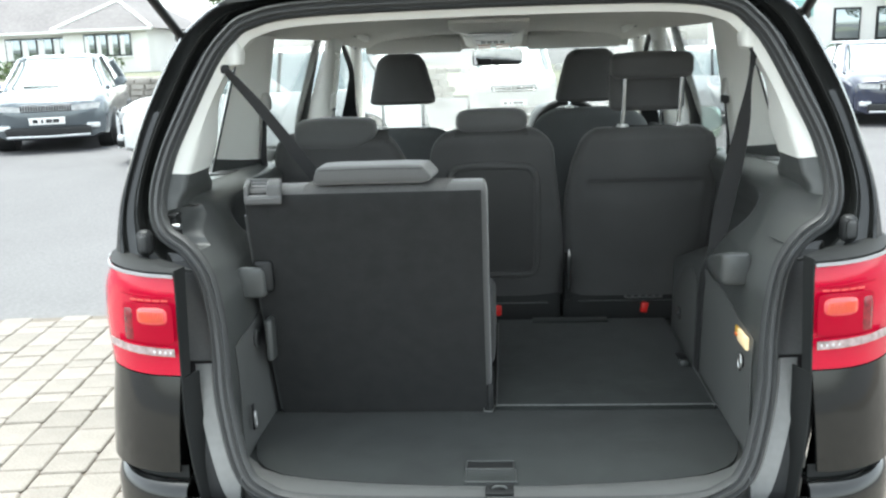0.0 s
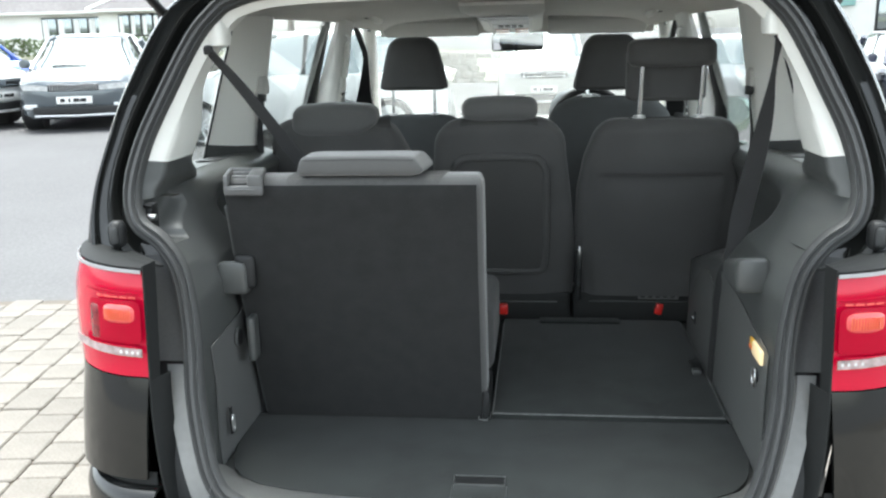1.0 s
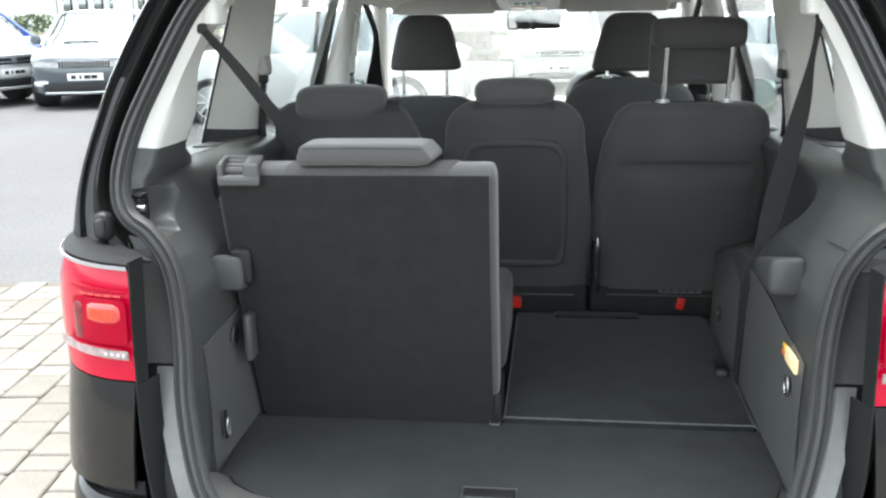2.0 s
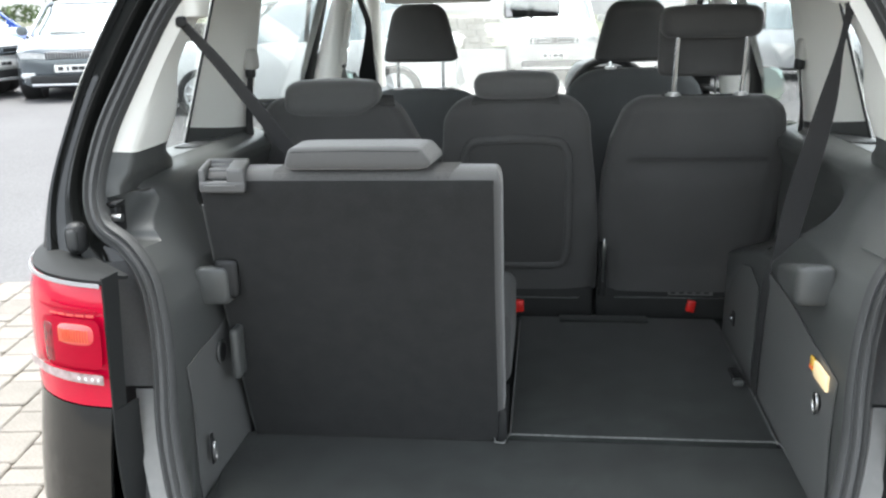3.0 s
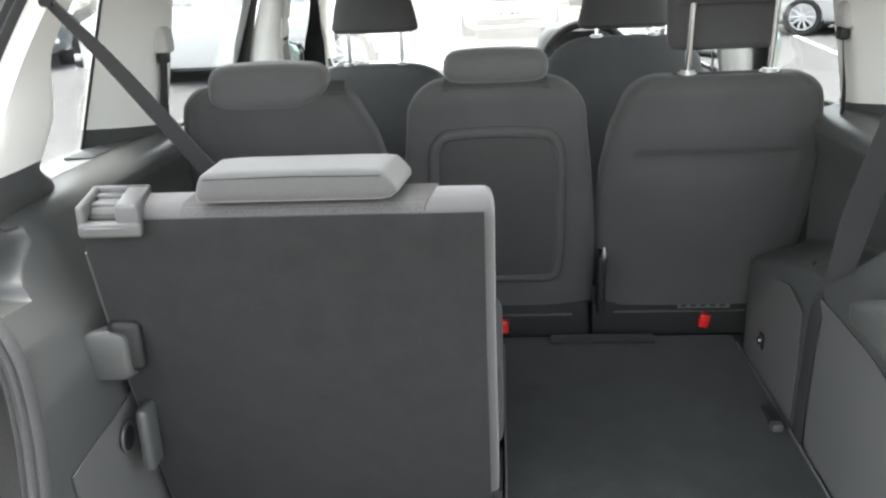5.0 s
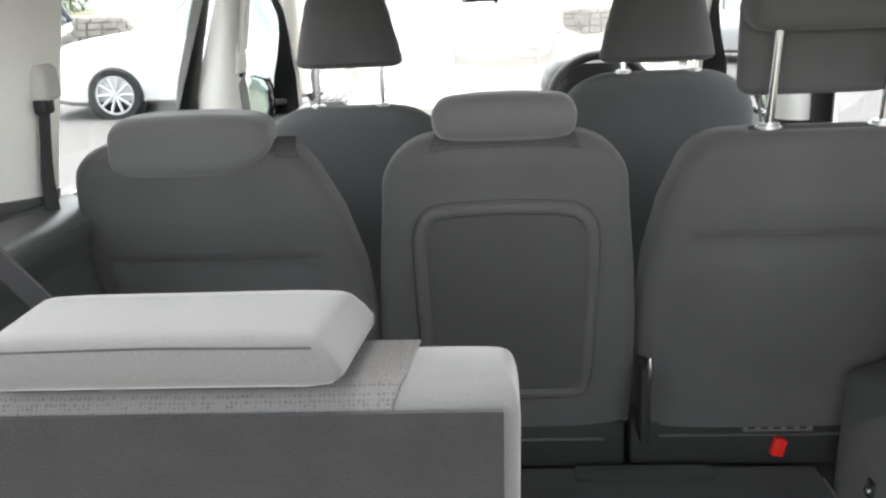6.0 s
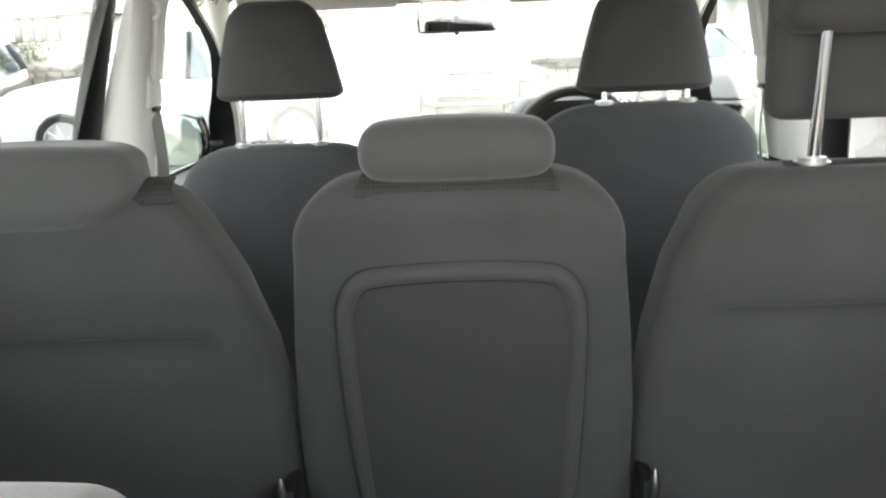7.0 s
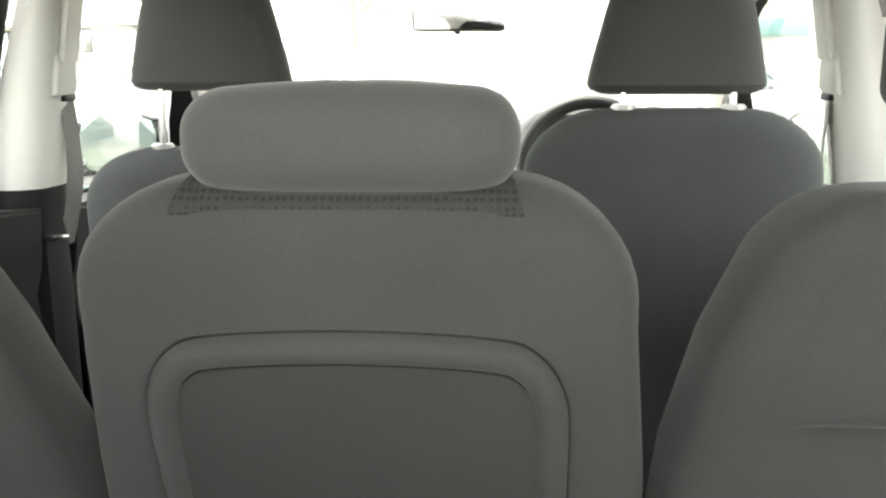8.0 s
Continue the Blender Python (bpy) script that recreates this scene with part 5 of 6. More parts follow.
        part("shell", loft([superloop(side * mx - 0.122 * k, side * mx + 0.122 * k, 4.955 + my, 4.965 + my + 0.10 * k, z, 3.2, 28) for k, z in ((0.62, 1.068), (0.9, 1.082), (1.0, 1.12), (1.0, 1.19), (0.9, 1.232), (0.55, 1.246))]), M["paint"], m)
        part("mirror_glass", turned(loft([superloop(side * mx - 0.117 * k, side * mx + 0.117 * k, 4.943 + my, 4.949 + my, z, 3.2, 28) for k, z in ((0.62, 1.074), (0.9, 1.087), (1.0, 1.123), (1.0, 1.19), (0.9, 1.228), (0.55, 1.240))]), side * 2, "Z", (side * mx, 4.95 + my, 1.16)), M["mirror_tint"], m, "blue-green tinted mirror glass")
        part("arm", sweep([Vector((side * 0.86, 5.09, 1.125)), Vector((side * (mx - 0.075), 5.02 + my, 1.125))], ring(0.016, 10)), M["rubber"], m)


front_fittings()


def tailgate():
    gate = thing("tailgate", (0, 2.2, 1.78), "black tailgate raised on two gas struts", "tailgate")
    hinge, tip = Vector((0, 2.24, 1.80)), Vector((0, 1.02, 2.15))
    along = (tip - hinge)
    up = along.cross(X).normalized()
    if up.z < 0:
        up = -up
    def skin(off, a, b, w0, w1):
        return lambda u, v: hinge + along * (a + (b - a) * v) + X * (2 * u - 1) * (w0 + (w1 - w0) * v) + up * (off + 0.05 * (1 - (2 * u - 1) ** 2) + 0.05 * math.sin(math.pi * (a + (b - a) * v)))
    part("outer_skin", grid(skin(0.03, 0.50, 1.0, 0.67, 0.72), 16, 10, 0.02), M["paint"], gate, "gloss black outer skin below the window")
    part("spoiler", grid(skin(0.03, 0.0, 0.07, 0.62, 0.63), 16, 3, 0.02), M["paint"], gate, "gloss black strip above the rear window")
    part("inner_trim", grid(skin(-0.03, 0.5, 0.98, 0.62, 0.66), 14, 10, 0.012), M["plastic"], gate, "charcoal inner lining")
    part("rear_window", grid(skin(0.0, 0.07, 0.50, 0.57, 0.61), 8, 6, 0.005), M["dimmed_glass"], gate, "heated rear window out of view, tinted to dim the light")
    for side in (-1, 1):
        part("frame_side", grid(lambda u, v: hinge + along * v + X * side * (0.56 + 0.09 * v + 0.09 * u) + up * (-0.02 + 0.05 * math.sin(math.pi * v)), 4, 16, 0.03), M["paint"], gate, "gloss black frame")
        s = thing("gas_strut", (side * 0.80, 2.33, 1.64), "black gas strut holding up the tailgate", "gas strut", "gas struts")
        a, b = Vector((side * 0.800, 2.335, 1.643)), Vector((side * 0.765, 1.72, 1.895))
        part("cylinder", sweep([a, a.lerp(b, 0.58)], ring(0.012, 12)), M["rubber"], s)
        part("rod", sweep([a.lerp(b, 0.56), b], ring(0.005, 10)), M["steel"], s, "bright piston rod")
        part("ball_joint", disc(a, 0.016, 0.03, X, 16, 0.004), M["plastic"], s)
        part("ball_joint", disc(b, 0.014, 0.03, X, 16, 0.004), M["plastic"], s)


tailgate()


def boot_fittings():
    lamp = thing("boot_lamp", (0.612, 2.03, 0.877), "amber boot lamp lens in the side trim", "lamp")
    part("lens", box((0.6085, 2.026, 0.860), (0.6165, 2.108, 0.893), 0.003), M["lit_lens"], lamp, "lit warm white lens")
    part("bezel", box((0.610, 2.108, 0.864), (0.6165, 2.138, 0.892), 0.003), M["amber_label"], lamp)
    for k in range(2):
        part("clip", box((0.6075, 2.114 + 0.012 * k, 0.868), (0.611, 2.120 + 0.012 * k, 0.876), 0.001), M["amber_dark"], lamp)
    hook = thing("lashing_eye", (0.614, 2.084, 0.812), "bright steel lashing eye in the side trim", "lashing eye", "lashing eyes")
    part("ring", sweep([Vector((0.611, 2.084 + 0.014 * math.cos(2 * math.pi * k / 20), 0.812 + 0.020 * math.sin(2 * math.pi * k / 20))) for k in range(20)], ring(0.003, 8), up=X, closed=True), M["steel"], hook)
    part("seat", disc((0.616, 2.084, 0.815), 0.016, 0.004, X, 16), M["rubber"], hook)
    eye = thing("lashing_eye", (-0.606, 2.02, 0.70), "bright steel lashing eye in the side trim", "lashing eye", "lashing eyes")
    part("ring", sweep([Vector((-0.597, 2.036 + 0.006 * math.cos(2 * math.pi * k / 20), 0.690 + 0.020 * math.sin(2 * math.pi * k / 20))) for k in range(20)], ring(0.003, 8), up=X, closed=True), M["steel"], eye)
    part("seat", box((-0.604, 2.029, 0.662), (-0.5995, 2.043, 0.730), 0.002), M["rubber"], eye)
    sock = thing("power_socket", (-0.622, 2.166, 0.861), "round black power socket in the side trim", "socket")
    part("cap", disc((-0.617, 2.166, 0.861), 0.021, 0.014, X, 24, 0.003), M["rubber"], sock)
    part("collar", sweep([Vector((-0.613, 2.166 + 0.023 * math.cos(2 * math.pi * k / 24), 0.861 + 0.023 * math.sin(2 * math.pi * k / 24))) for k in range(24)], ring(0.003, 6), up=X, closed=True), M["plastic"], sock)
    pin = thing("seat_lock", (0.615, 2.865, 0.70), "bright steel seat lock pin in the trim", "seat lock")
    part("pin", disc((0.612, 2.865, 0.70), 0.010, 0.016, X, 14, 0.003), M["chrome"], pin)
    part("plate", box((0.6105, 2.853, 0.680), (0.616, 2.877, 0.72), 0.002), M["rubber"], pin)
    clip = thing("floor_clip", (0.575, 2.66, 0.612), "dark plastic release strap on the folded seat", "strap")
    part("base", box((0.572, 2.61, 0.612), (0.600, 2.70, 0.622), 0.004), M["rubber"], clip)
    part("loop", box((0.566, 2.59, 0.612), (0.592, 2.615, 0.630), 0.006), M["plastic"], clip)
    cup = thing("cup_holder", (0.668, 2.655, 0.957), "black cup recess on the wheel-arch ledge", "cup holder")
    part("rim", sweep([Vector((0.668 + 0.024 * math.cos(2 * math.pi * k / 24), 2.655 + 0.045 * math.sin(2 * math.pi * k / 24), 0.957 - 0.10 * 0.05 * math.sin(2 * math.pi * k / 24))) for k in range(24)], ring(0.003, 6), closed=True), M["plastic_mid"], cup)
    part("well", loft([[Vector((0.668 + r * 0.023 * math.cos(2 * math.pi * k / 24), 2.655 + r * 0.043 * math.sin(2 * math.pi * k / 24), z)) for k in range(24)] for r, z in ((1.0, 0.957), (0.4, 0.953))]), M["rubber"], cup)


boot_fittings()
# ---- ground and surroundings ----
def lift(x, y):
    """Height of the car park: level round the car, rising ahead and to one side."""
    side = lerp_table([(0, 0.0), (1.5, 0.07), (3.0, 0.19), (4.2, 0.25), (6.0, 0.245), (8.0, 0.245), (12, 0.33)], min(max(-x, 0.0), 12.0))
    return side * ease(5.8, 11.0, y) + 0.03 * max(0.0, min(y, 60) - 25.0)


M["asphalt"] = material("asphalt", (0.104, 0.101, 0.102), 0.9, grain=0.16, grain_size=45, patch=0.12, patch_size=0.5, bump=0.5)
M["block"] = material("paving_block", (0.180, 0.162, 0.140), 0.85, grain=0.14, grain_size=90, patch=0.1, patch_size=6, bump=0.4)
M["joint"] = material("sandy_joint", (0.12, 0.10, 0.08), 0.95, grain=0.3, grain_size=80, bump=0.4)
for key in ("block",):
    nt = M[key].node_tree
    info, hs = nt.nodes.new("ShaderNodeObjectInfo"), nt.nodes.new("ShaderNodeHueSaturation")
    geo, mx = nt.nodes.new("ShaderNodeNewGeometry"), nt.nodes.new("ShaderNodeMath")
    mx.operation = "ADD"
    nt.links.new(info.outputs["Random"], mx.inputs[0]), nt.links.new(geo.outputs["Random Per Island"], mx.inputs[1])
    mr = nt.nodes.new("ShaderNodeMapRange")
    mr.inputs["From Max"].default_value = 2.0
    mr.inputs["To Min"].default_value, mr.inputs["To Max"].default_value = 0.72, 1.28
    nt.links.new(mx.outputs[0], mr.inputs["Value"])
    old = nt.nodes["Principled BSDF"].inputs["Base Color"].links[0].from_socket
    nt.links.new(old, hs.inputs["Color"])
    nt.links.new(mr.outputs[0], hs.inputs["Value"])
    nt.links.new(hs.outputs[0], nt.nodes["Principled BSDF"].inputs["Base Color"])


def ground():
    xs = [-600, -200, -80, -40] + [-26 + 2 * k for k in range(27)] + [40, 80, 200, 600]
    ys = [-600, -200, -60, -20, -5, 4, 5, 5.8] + [6.5 + 1.2 * k for k in range(22)] + [36, 45, 60, 120, 600]
    bm = grid(lambda u, v: Vector((xs[round(u * (len(xs) - 1))], ys[round(v * (len(ys) - 1))], lift(xs[round(u * (len(xs) - 1))], ys[round(v * (len(ys) - 1))]) - 0.03)), len(xs) - 1, len(ys) - 1)
    tagged(part("ground", bm, M["asphalt"]), "weathered grey asphalt of the car park", "ground", kind="structure")
    # painted bay lines
    M["line"] = material("road_paint", (0.7, 0.7, 0.68), 0.8, grain=0.2, grain_size=40, patch=0.2, patch_size=3)
    for k, (x0, y0, x1, y1) in enumerate(((-8.6, 10.6, -9.4, 14.8), (-5.3, 12.8, -6.3, 16.6), (2.2, 15.0, 2.4, 19.5), (4.8, 14.0, 5.2, 18.5))):
        d = Vector((x1 - x0, y1 - y0, 0)).normalized().cross(Z) * 0.05
        bm = grid(lambda u, v: Vector((x0 + (x1 - x0) * v + d.x * (2 * u - 1), y0 + (y1 - y0) * v + d.y * (2 * u - 1), lift(x0 + (x1 - x0) * v, y0 + (y1 - y0) * v) - 0.02)), 1, 8)
        tagged(part("bay_line", bm, M["line"]), "worn white parking bay line", "road marking", kind="structure")


ground()


# ---- cars round about ----
def parked_car(at, turn, paint, length=4.4, wide=1.8, high=1.46, bonnet=0.98, label="", boxy=0.0, grille="slats", tp=1.0):
    """A hatchback facing -y in its own frame, with body, glasshouse, wheels, lamps and grille."""
    c = thing("parked_car", (0, 0, 0), label, "car", "parked cars")
    h, L = wide / 2, length / 2
    belt = high * 0.635
    stations = [(-L, 0.74, 0.30, bonnet * 0.70), (-L + 0.06, 0.86, 0.22, bonnet * 0.80), (-L + 0.25, 0.95, 0.19, bonnet * 0.89), (-L + 0.6, 0.99, 0.18, bonnet * 0.95), (-L + 1.15, 1.0, 0.18, bonnet * 1.0),
                (-0.4, 1.0, 0.18, belt), (0.6, 1.0, 0.18, belt * 1.01), (L - 0.7, 0.99, 0.19, belt * 1.03), (L - 0.2, 0.95, 0.22, belt * 1.02), (L, 0.86, 0.32, belt * 0.95)]
    loops = []
    for y, w, lo, hi in stations:
        hw = h * w
        prof = [(0, lo), (0.80, lo), (0.95, lo + 0.06), (0.985, lo + 0.2), (1.0, lo + (hi - lo) * 0.55), (0.985, lo + (hi - lo) * 0.8), (0.94, hi - 0.045), (0.84, hi - 0.008), (0.5, hi + 0.014), (0, hi + 0.02)]
        right = [Vector((hw * a, y + 0.10 * (a ** 4) * (1 if y < -L + 0.5 else -1 if y > L - 0.4 else 0), z)) for a, z in prof]
        loops.append(right + [Vector((-p.x, p.y, p.z)) for p in right[-2:0:-1]])
    body = part("body", loft(loops), paint, c)
    # glasshouse
    ff, rr = -L + 1.05 + 0.1 * boxy, L - 0.35
    houses = [(ff, rr, 0.90, belt - 0.02), (ff + 0.25, rr - 0.10, 0.87 * (0.65 + 0.35 * tp), belt + 0.14), (ff + 0.62, rr - 0.30 + 0.1 * boxy, 0.79 * tp, high - 0.10), (ff + 0.82, rr - 0.45 + 0.15 * boxy, 0.72 * tp, high - 0.045)]
    def hoop(y0, y1, w, z, push=0.0):
        return superloop(-h * w + push, h * w - push, y0 + push, y1 - push, z, 7, 40)
    part("glasshouse", loft([hoop(*q) for q in houses]), M["car_glass"], c, "dark window glass")
    top = [(houses[3][0] - 0.10, houses[3][1] + 0.06, 0.745 * tp, high - 0.06), (houses[3][0], houses[3][1] - 0.04, 0.71 * tp, high - 0.03), (houses[3][0] + 0.3, houses[3][1] - 0.3, 0.6 * tp, high - 0.005), (houses[3][0] + 0.6, houses[3][1] - 0.6, 0.3, high)]
    part("roof", loft([hoop(*q) for q in top]), paint, c)
    for sd in (-1, 1):
        a = [Vector((sd * h * 0.90, ff + 0.03, belt - 0.02)), Vector((sd * h * 0.872 * (0.65 + 0.35 * tp), ff + 0.27, belt + 0.14)), Vector((sd * h * 0.79 * tp, ff + 0.63, high - 0.10)), Vector((sd * h * 0.72 * tp, ff + 0.85, high - 0.05))]
        part("pillar", sweep(a, ring(0.035, 8)), paint, c)
        m = Vector((sd * h * 0.885, 0.15, belt - 0.02))
        part("pillar", sweep([m, Vector((sd * h * 0.76 * tp, 0.2, high - 0.06))], ring(0.035, 8)), M["rubber"], c)
        q = [Vector((sd * h * 0.90, rr - 0.12, belt)), Vector((sd * h * 0.80 * tp, rr - 0.35, high - 0.12))]
        part("pillar", sweep(q, ring(0.06, 8)), paint, c)
        part("door_mirror", loft([superloop(sd * (h + 0.08) - 0.09 * k, sd * (h + 0.08) + 0.09 * k, ff + 0.35, ff + 0.45, z, 3, 16) for k, z in ((0.6, belt + 0.0), (1, belt + 0.04), (1, belt + 0.10), (0.6, belt + 0.14))]), paint, c)
        lamp = part("headlamp", loft([[Vector((sd * (h * 0.56 + 0.17 * a * 1.6), -L - 0.022 + 0.14 * max(0, a) ** 2 + d, bonnet * 0.66 + b)) for a, b in ((-0.5, 0.0), (0.9, 0.02), (1.0, 0.10), (0.2, 0.10), (-0.5, 0.075))] for d in (0.0, 0.08)]), M["headlamp"], c, "clear headlamp")
        part("fog_lamp", box((sd * h * 0.72 - 0.10, -L - 0.012 + 0.05, 0.36), (sd * h * 0.72 + 0.10, -L + 0.12, 0.44), 0.02), M["headlamp"], c)
        for yw in (-L + 0.88, L - 0.82):
            loopsw = []
            for k in range(29):
                a = 2 * math.pi * k / 28
                loopsw.append([Vector((sd * (h - 0.085) + w * 1.0, yw + r * math.cos(a), 0.315 + r * math.sin(a))) for r, w in ((0.21, -0.10), (0.29, -0.11), (0.315, -0.08), (0.315, 0.08), (0.29, 0.112), (0.215, 0.105))])
            wheel = part("wheel", loft(loopsw, False), M["rubber"], c, "black tyre on an alloy rim")
            spokes = [disc((sd * (h - 0.005), yw, 0.315), 0.045, 0.03, X, 16)]
            for k in range(10):
                a = 2 * math.pi * k / 10
                spokes.append(sweep([Vector((sd * h, yw + 0.03 * math.cos(a), 0.315 + 0.03 * math.sin(a))), Vector((sd * (h + 0.008), yw + 0.215 * math.cos(a), 0.315 + 0.215 * math.sin(a)))], ring(0.018, 6)))
            rimline = [Vector((sd * (h + 0.014), yw + 0.21 * math.cos(2 * math.pi * k / 28), 0.315 + 0.21 * math.sin(2 * math.pi * k / 28))) for k in range(28)]
            part("rim", joined(*spokes, sweep(rimline, ring(0.014, 6), up=X, closed=True)), M["alloy"], wheel, "silver ten-spoke alloy rim")
            part("wheel_well", disc((sd * (h - 0.165), yw, 0.33), 0.355, 0.22, X, 28), M["rubber"], c)
    gz = bonnet * (0.71 if grille == "slats" else 0.72)
    gw, gh = (0.375, 0.052) if grille == "slats" else (0.46, 0.068)
    gr = part("grille", box((-gw, -L - 0.012, gz - gh), (gw, -L + 0.08, gz + gh), 0.03, 3), M["rubber"], c, "black radiator grille")
    if grille == "slats":
        for k in range(19):
            x = -gw + 0.04 + (2 * gw - 0.08) * k / 18
            part("slat", box((x - 0.004, -L - 0.022, gz - gh + 0.006), (x + 0.004, -L - 0.005, gz + gh - 0.006), 0.0), M["alloy"], gr)
        part("grille_frame", sweep(smooth_line([Vector((-gw, -L - 0.012, gz + gh)), Vector((-0.17, -L - 0.016, gz + gh + 0.008)), Vector((0, -L - 0.018, gz + gh - 0.014)), Vector((0.17, -L - 0.016, gz + gh + 0.008)), Vector((gw, -L - 0.012, gz + gh))], 5), ring(0.009, 6)), M["chrome"], gr)
    else:
        for k in (-0.035, 0.035):
            part("slat", box((-0.44, -L - 0.022, gz + k - 0.01), (0.44, -L - 0.005, gz + k + 0.01), 0.003), M["chrome"], gr)
        part("badge", disc((0, -L - 0.022, gz), 0.055, 0.012, Y, 20), M["chrome"], gr, "round bright badge")
    part("air_intake", box((-0.62, -L - 0.014, 0.27), (0.62, -L + 0.10, 0.40), 0.025, 3), M["rubber"], c, "black lower air intake")
    part("lip", sweep([Vector((-0.60, -L + 0.0, 0.265)), Vector((0, -L - 0.02, 0.255)), Vector((0.60, -L + 0.0, 0.265))], ring(0.018, 6)), M["alloy"], c)
    plate = part("number_plate", box((-0.26, -L - 0.030, 0.44), (0.26, -L - 0.012, 0.55), 0.004), M["white"], c, "white number plate")
    for k, wbar in enumerate((0.07, 0.03, 0.09, 0.09)):
        x = -0.17 + 0.10 * k
        part("plate_bar", box((x - wbar / 2, -L - 0.033, 0.468), (x + wbar / 2, -L - 0.030, 0.522), 0), M["rubber"], plate)
    part("wiper", sweep([Vector((-0.5, ff + 0.09, belt + 0.045)), Vector((0.05, ff + 0.10, belt + 0.06))], ring(0.008, 6)), M["rubber"], c)
    c.matrix_basis = Matrix.Translation((at[0], at[1], lift(at[0], at[1]) - 0.03)) @ Matrix.Rotation(radians(turn), 4, "Z")
    return c


M["car_glass"] = material("tinted_car_glass", (0.32, 0.36, 0.36), 0.05, metal=0.75, coat=0.6)
M["alloy"] = material("alloy_wheel", (0.6, 0.61, 0.62), 0.35, metal=0.6, grain=0.05)
M["blue_grey"] = material("dark_blue_grey_paint", (0.10, 0.118, 0.132), 0.22, metal=0.45, coat=1.0)
M["cream_paint"] = material("off_white_paint", (0.46, 0.45, 0.42), 0.3, coat=0.8)
M["white_paint"] = material("white_paint", (0.66, 0.67, 0.66), 0.3, coat=1.0)
M["silver_paint"] = material("silver_paint", (0.55, 0.56, 0.57), 0.3, metal=0.5, coat=1.0)
M["blue_paint"] = material("blue_paint", (0.02, 0.07, 0.35), 0.25, coat=1.0)
M["navy_paint"] = material("navy_paint", (0.02, 0.025, 0.05), 0.2, coat=1.0)
M["crimson_paint"] = material("red_paint", (0.5, 0.02, 0.06), 0.25, coat=1.0)
parked_car((-7.68, 15.43), 18, M["blue_grey"], 4.5, 1.81, 1.50, 0.965, "dark blue-grey hatchback parked nose out in the car park", tp=0.86)
parked_car((-3.12, 12.4), -87, M["white_paint"], 4.2, 1.78, 1.5, 0.98, "white hatchback parked side-on in the car park", grille="bars")
parked_car((-10.45, 14.45), 72, M["white_paint"], 4.2, 1.78, 1.48, 0.96, "white hatchback parked nose out in the car park", grille="bars")
parked_car((-11.75, 17.4), 80, M["blue_paint"], 4.2, 1.78, 1.48, 0.96, "bright blue hatchback beside a stone wall", grille="bars")
parked_car((0.16, 20.3), 1, M["cream_paint"], 4.5, 1.84, 1.66, 1.08, "white sport utility car facing the people carrier", boxy=1.0, grille="bars")
parked_car((-3.3, 20.6), 3, M["white_paint"], 4.3, 1.78, 1.48, 0.96, "white hatchback parked before the stone wall", grille="bars")
parked_car((7.3, 18.3), -9, M["navy_paint"], 4.7, 1.83, 1.47, 0.98, "dark navy saloon parked nose out", grille="bars")
parked_car((4.5, 18.3), 62, M["silver_paint"], 4.2, 1.78, 1.48, 0.96, "silver hatchback parked at an angle", grille="bars")
parked_car((-25.8, 63.0), 14, M["crimson_paint"], 4.2, 1.78, 1.48, 0.96, "red hatchback parked beside the bungalow", grille="bars")


# ---- buildings, wall, planting ----
M["render_white"] = material("white_wall_render", (0.78, 0.77, 0.74), 0.9, grain=0.06, grain_size=20, patch=0.06, patch_size=0.6, bump=0.2)
M["slate"] = material("grey_roof_tile", (0.14, 0.13, 0.13), 0.8, grain=0.15, grain_size=6, patch=0.12, patch_size=0.4, bump=0.3)
M["stone"] = material("field_stone", (0.30, 0.28, 0.25), 0.9, grain=0.25, grain_size=30, patch=0.25, patch_size=3, bump=0.6)
M["leaf"] = material("leaves", (0.075, 0.11, 0.035), 0.7, grain=0.3, grain_size=10, patch=0.3, patch_size=1.2)
M["grass"] = material("lawn", (0.15, 0.155, 0.105), 0.9, grain=0.3, grain_size=20, patch=0.2, patch_size=0.6, bump=0.3)
M["bark"] = material("bark", (0.12, 0.09, 0.065), 0.9, grain=0.3, grain_size=30, patch=0.2, bump=0.6)
M["turquoise"] = material("turquoise_panel", (0.30, 0.52, 0.50), 0.5, patch=0.05)


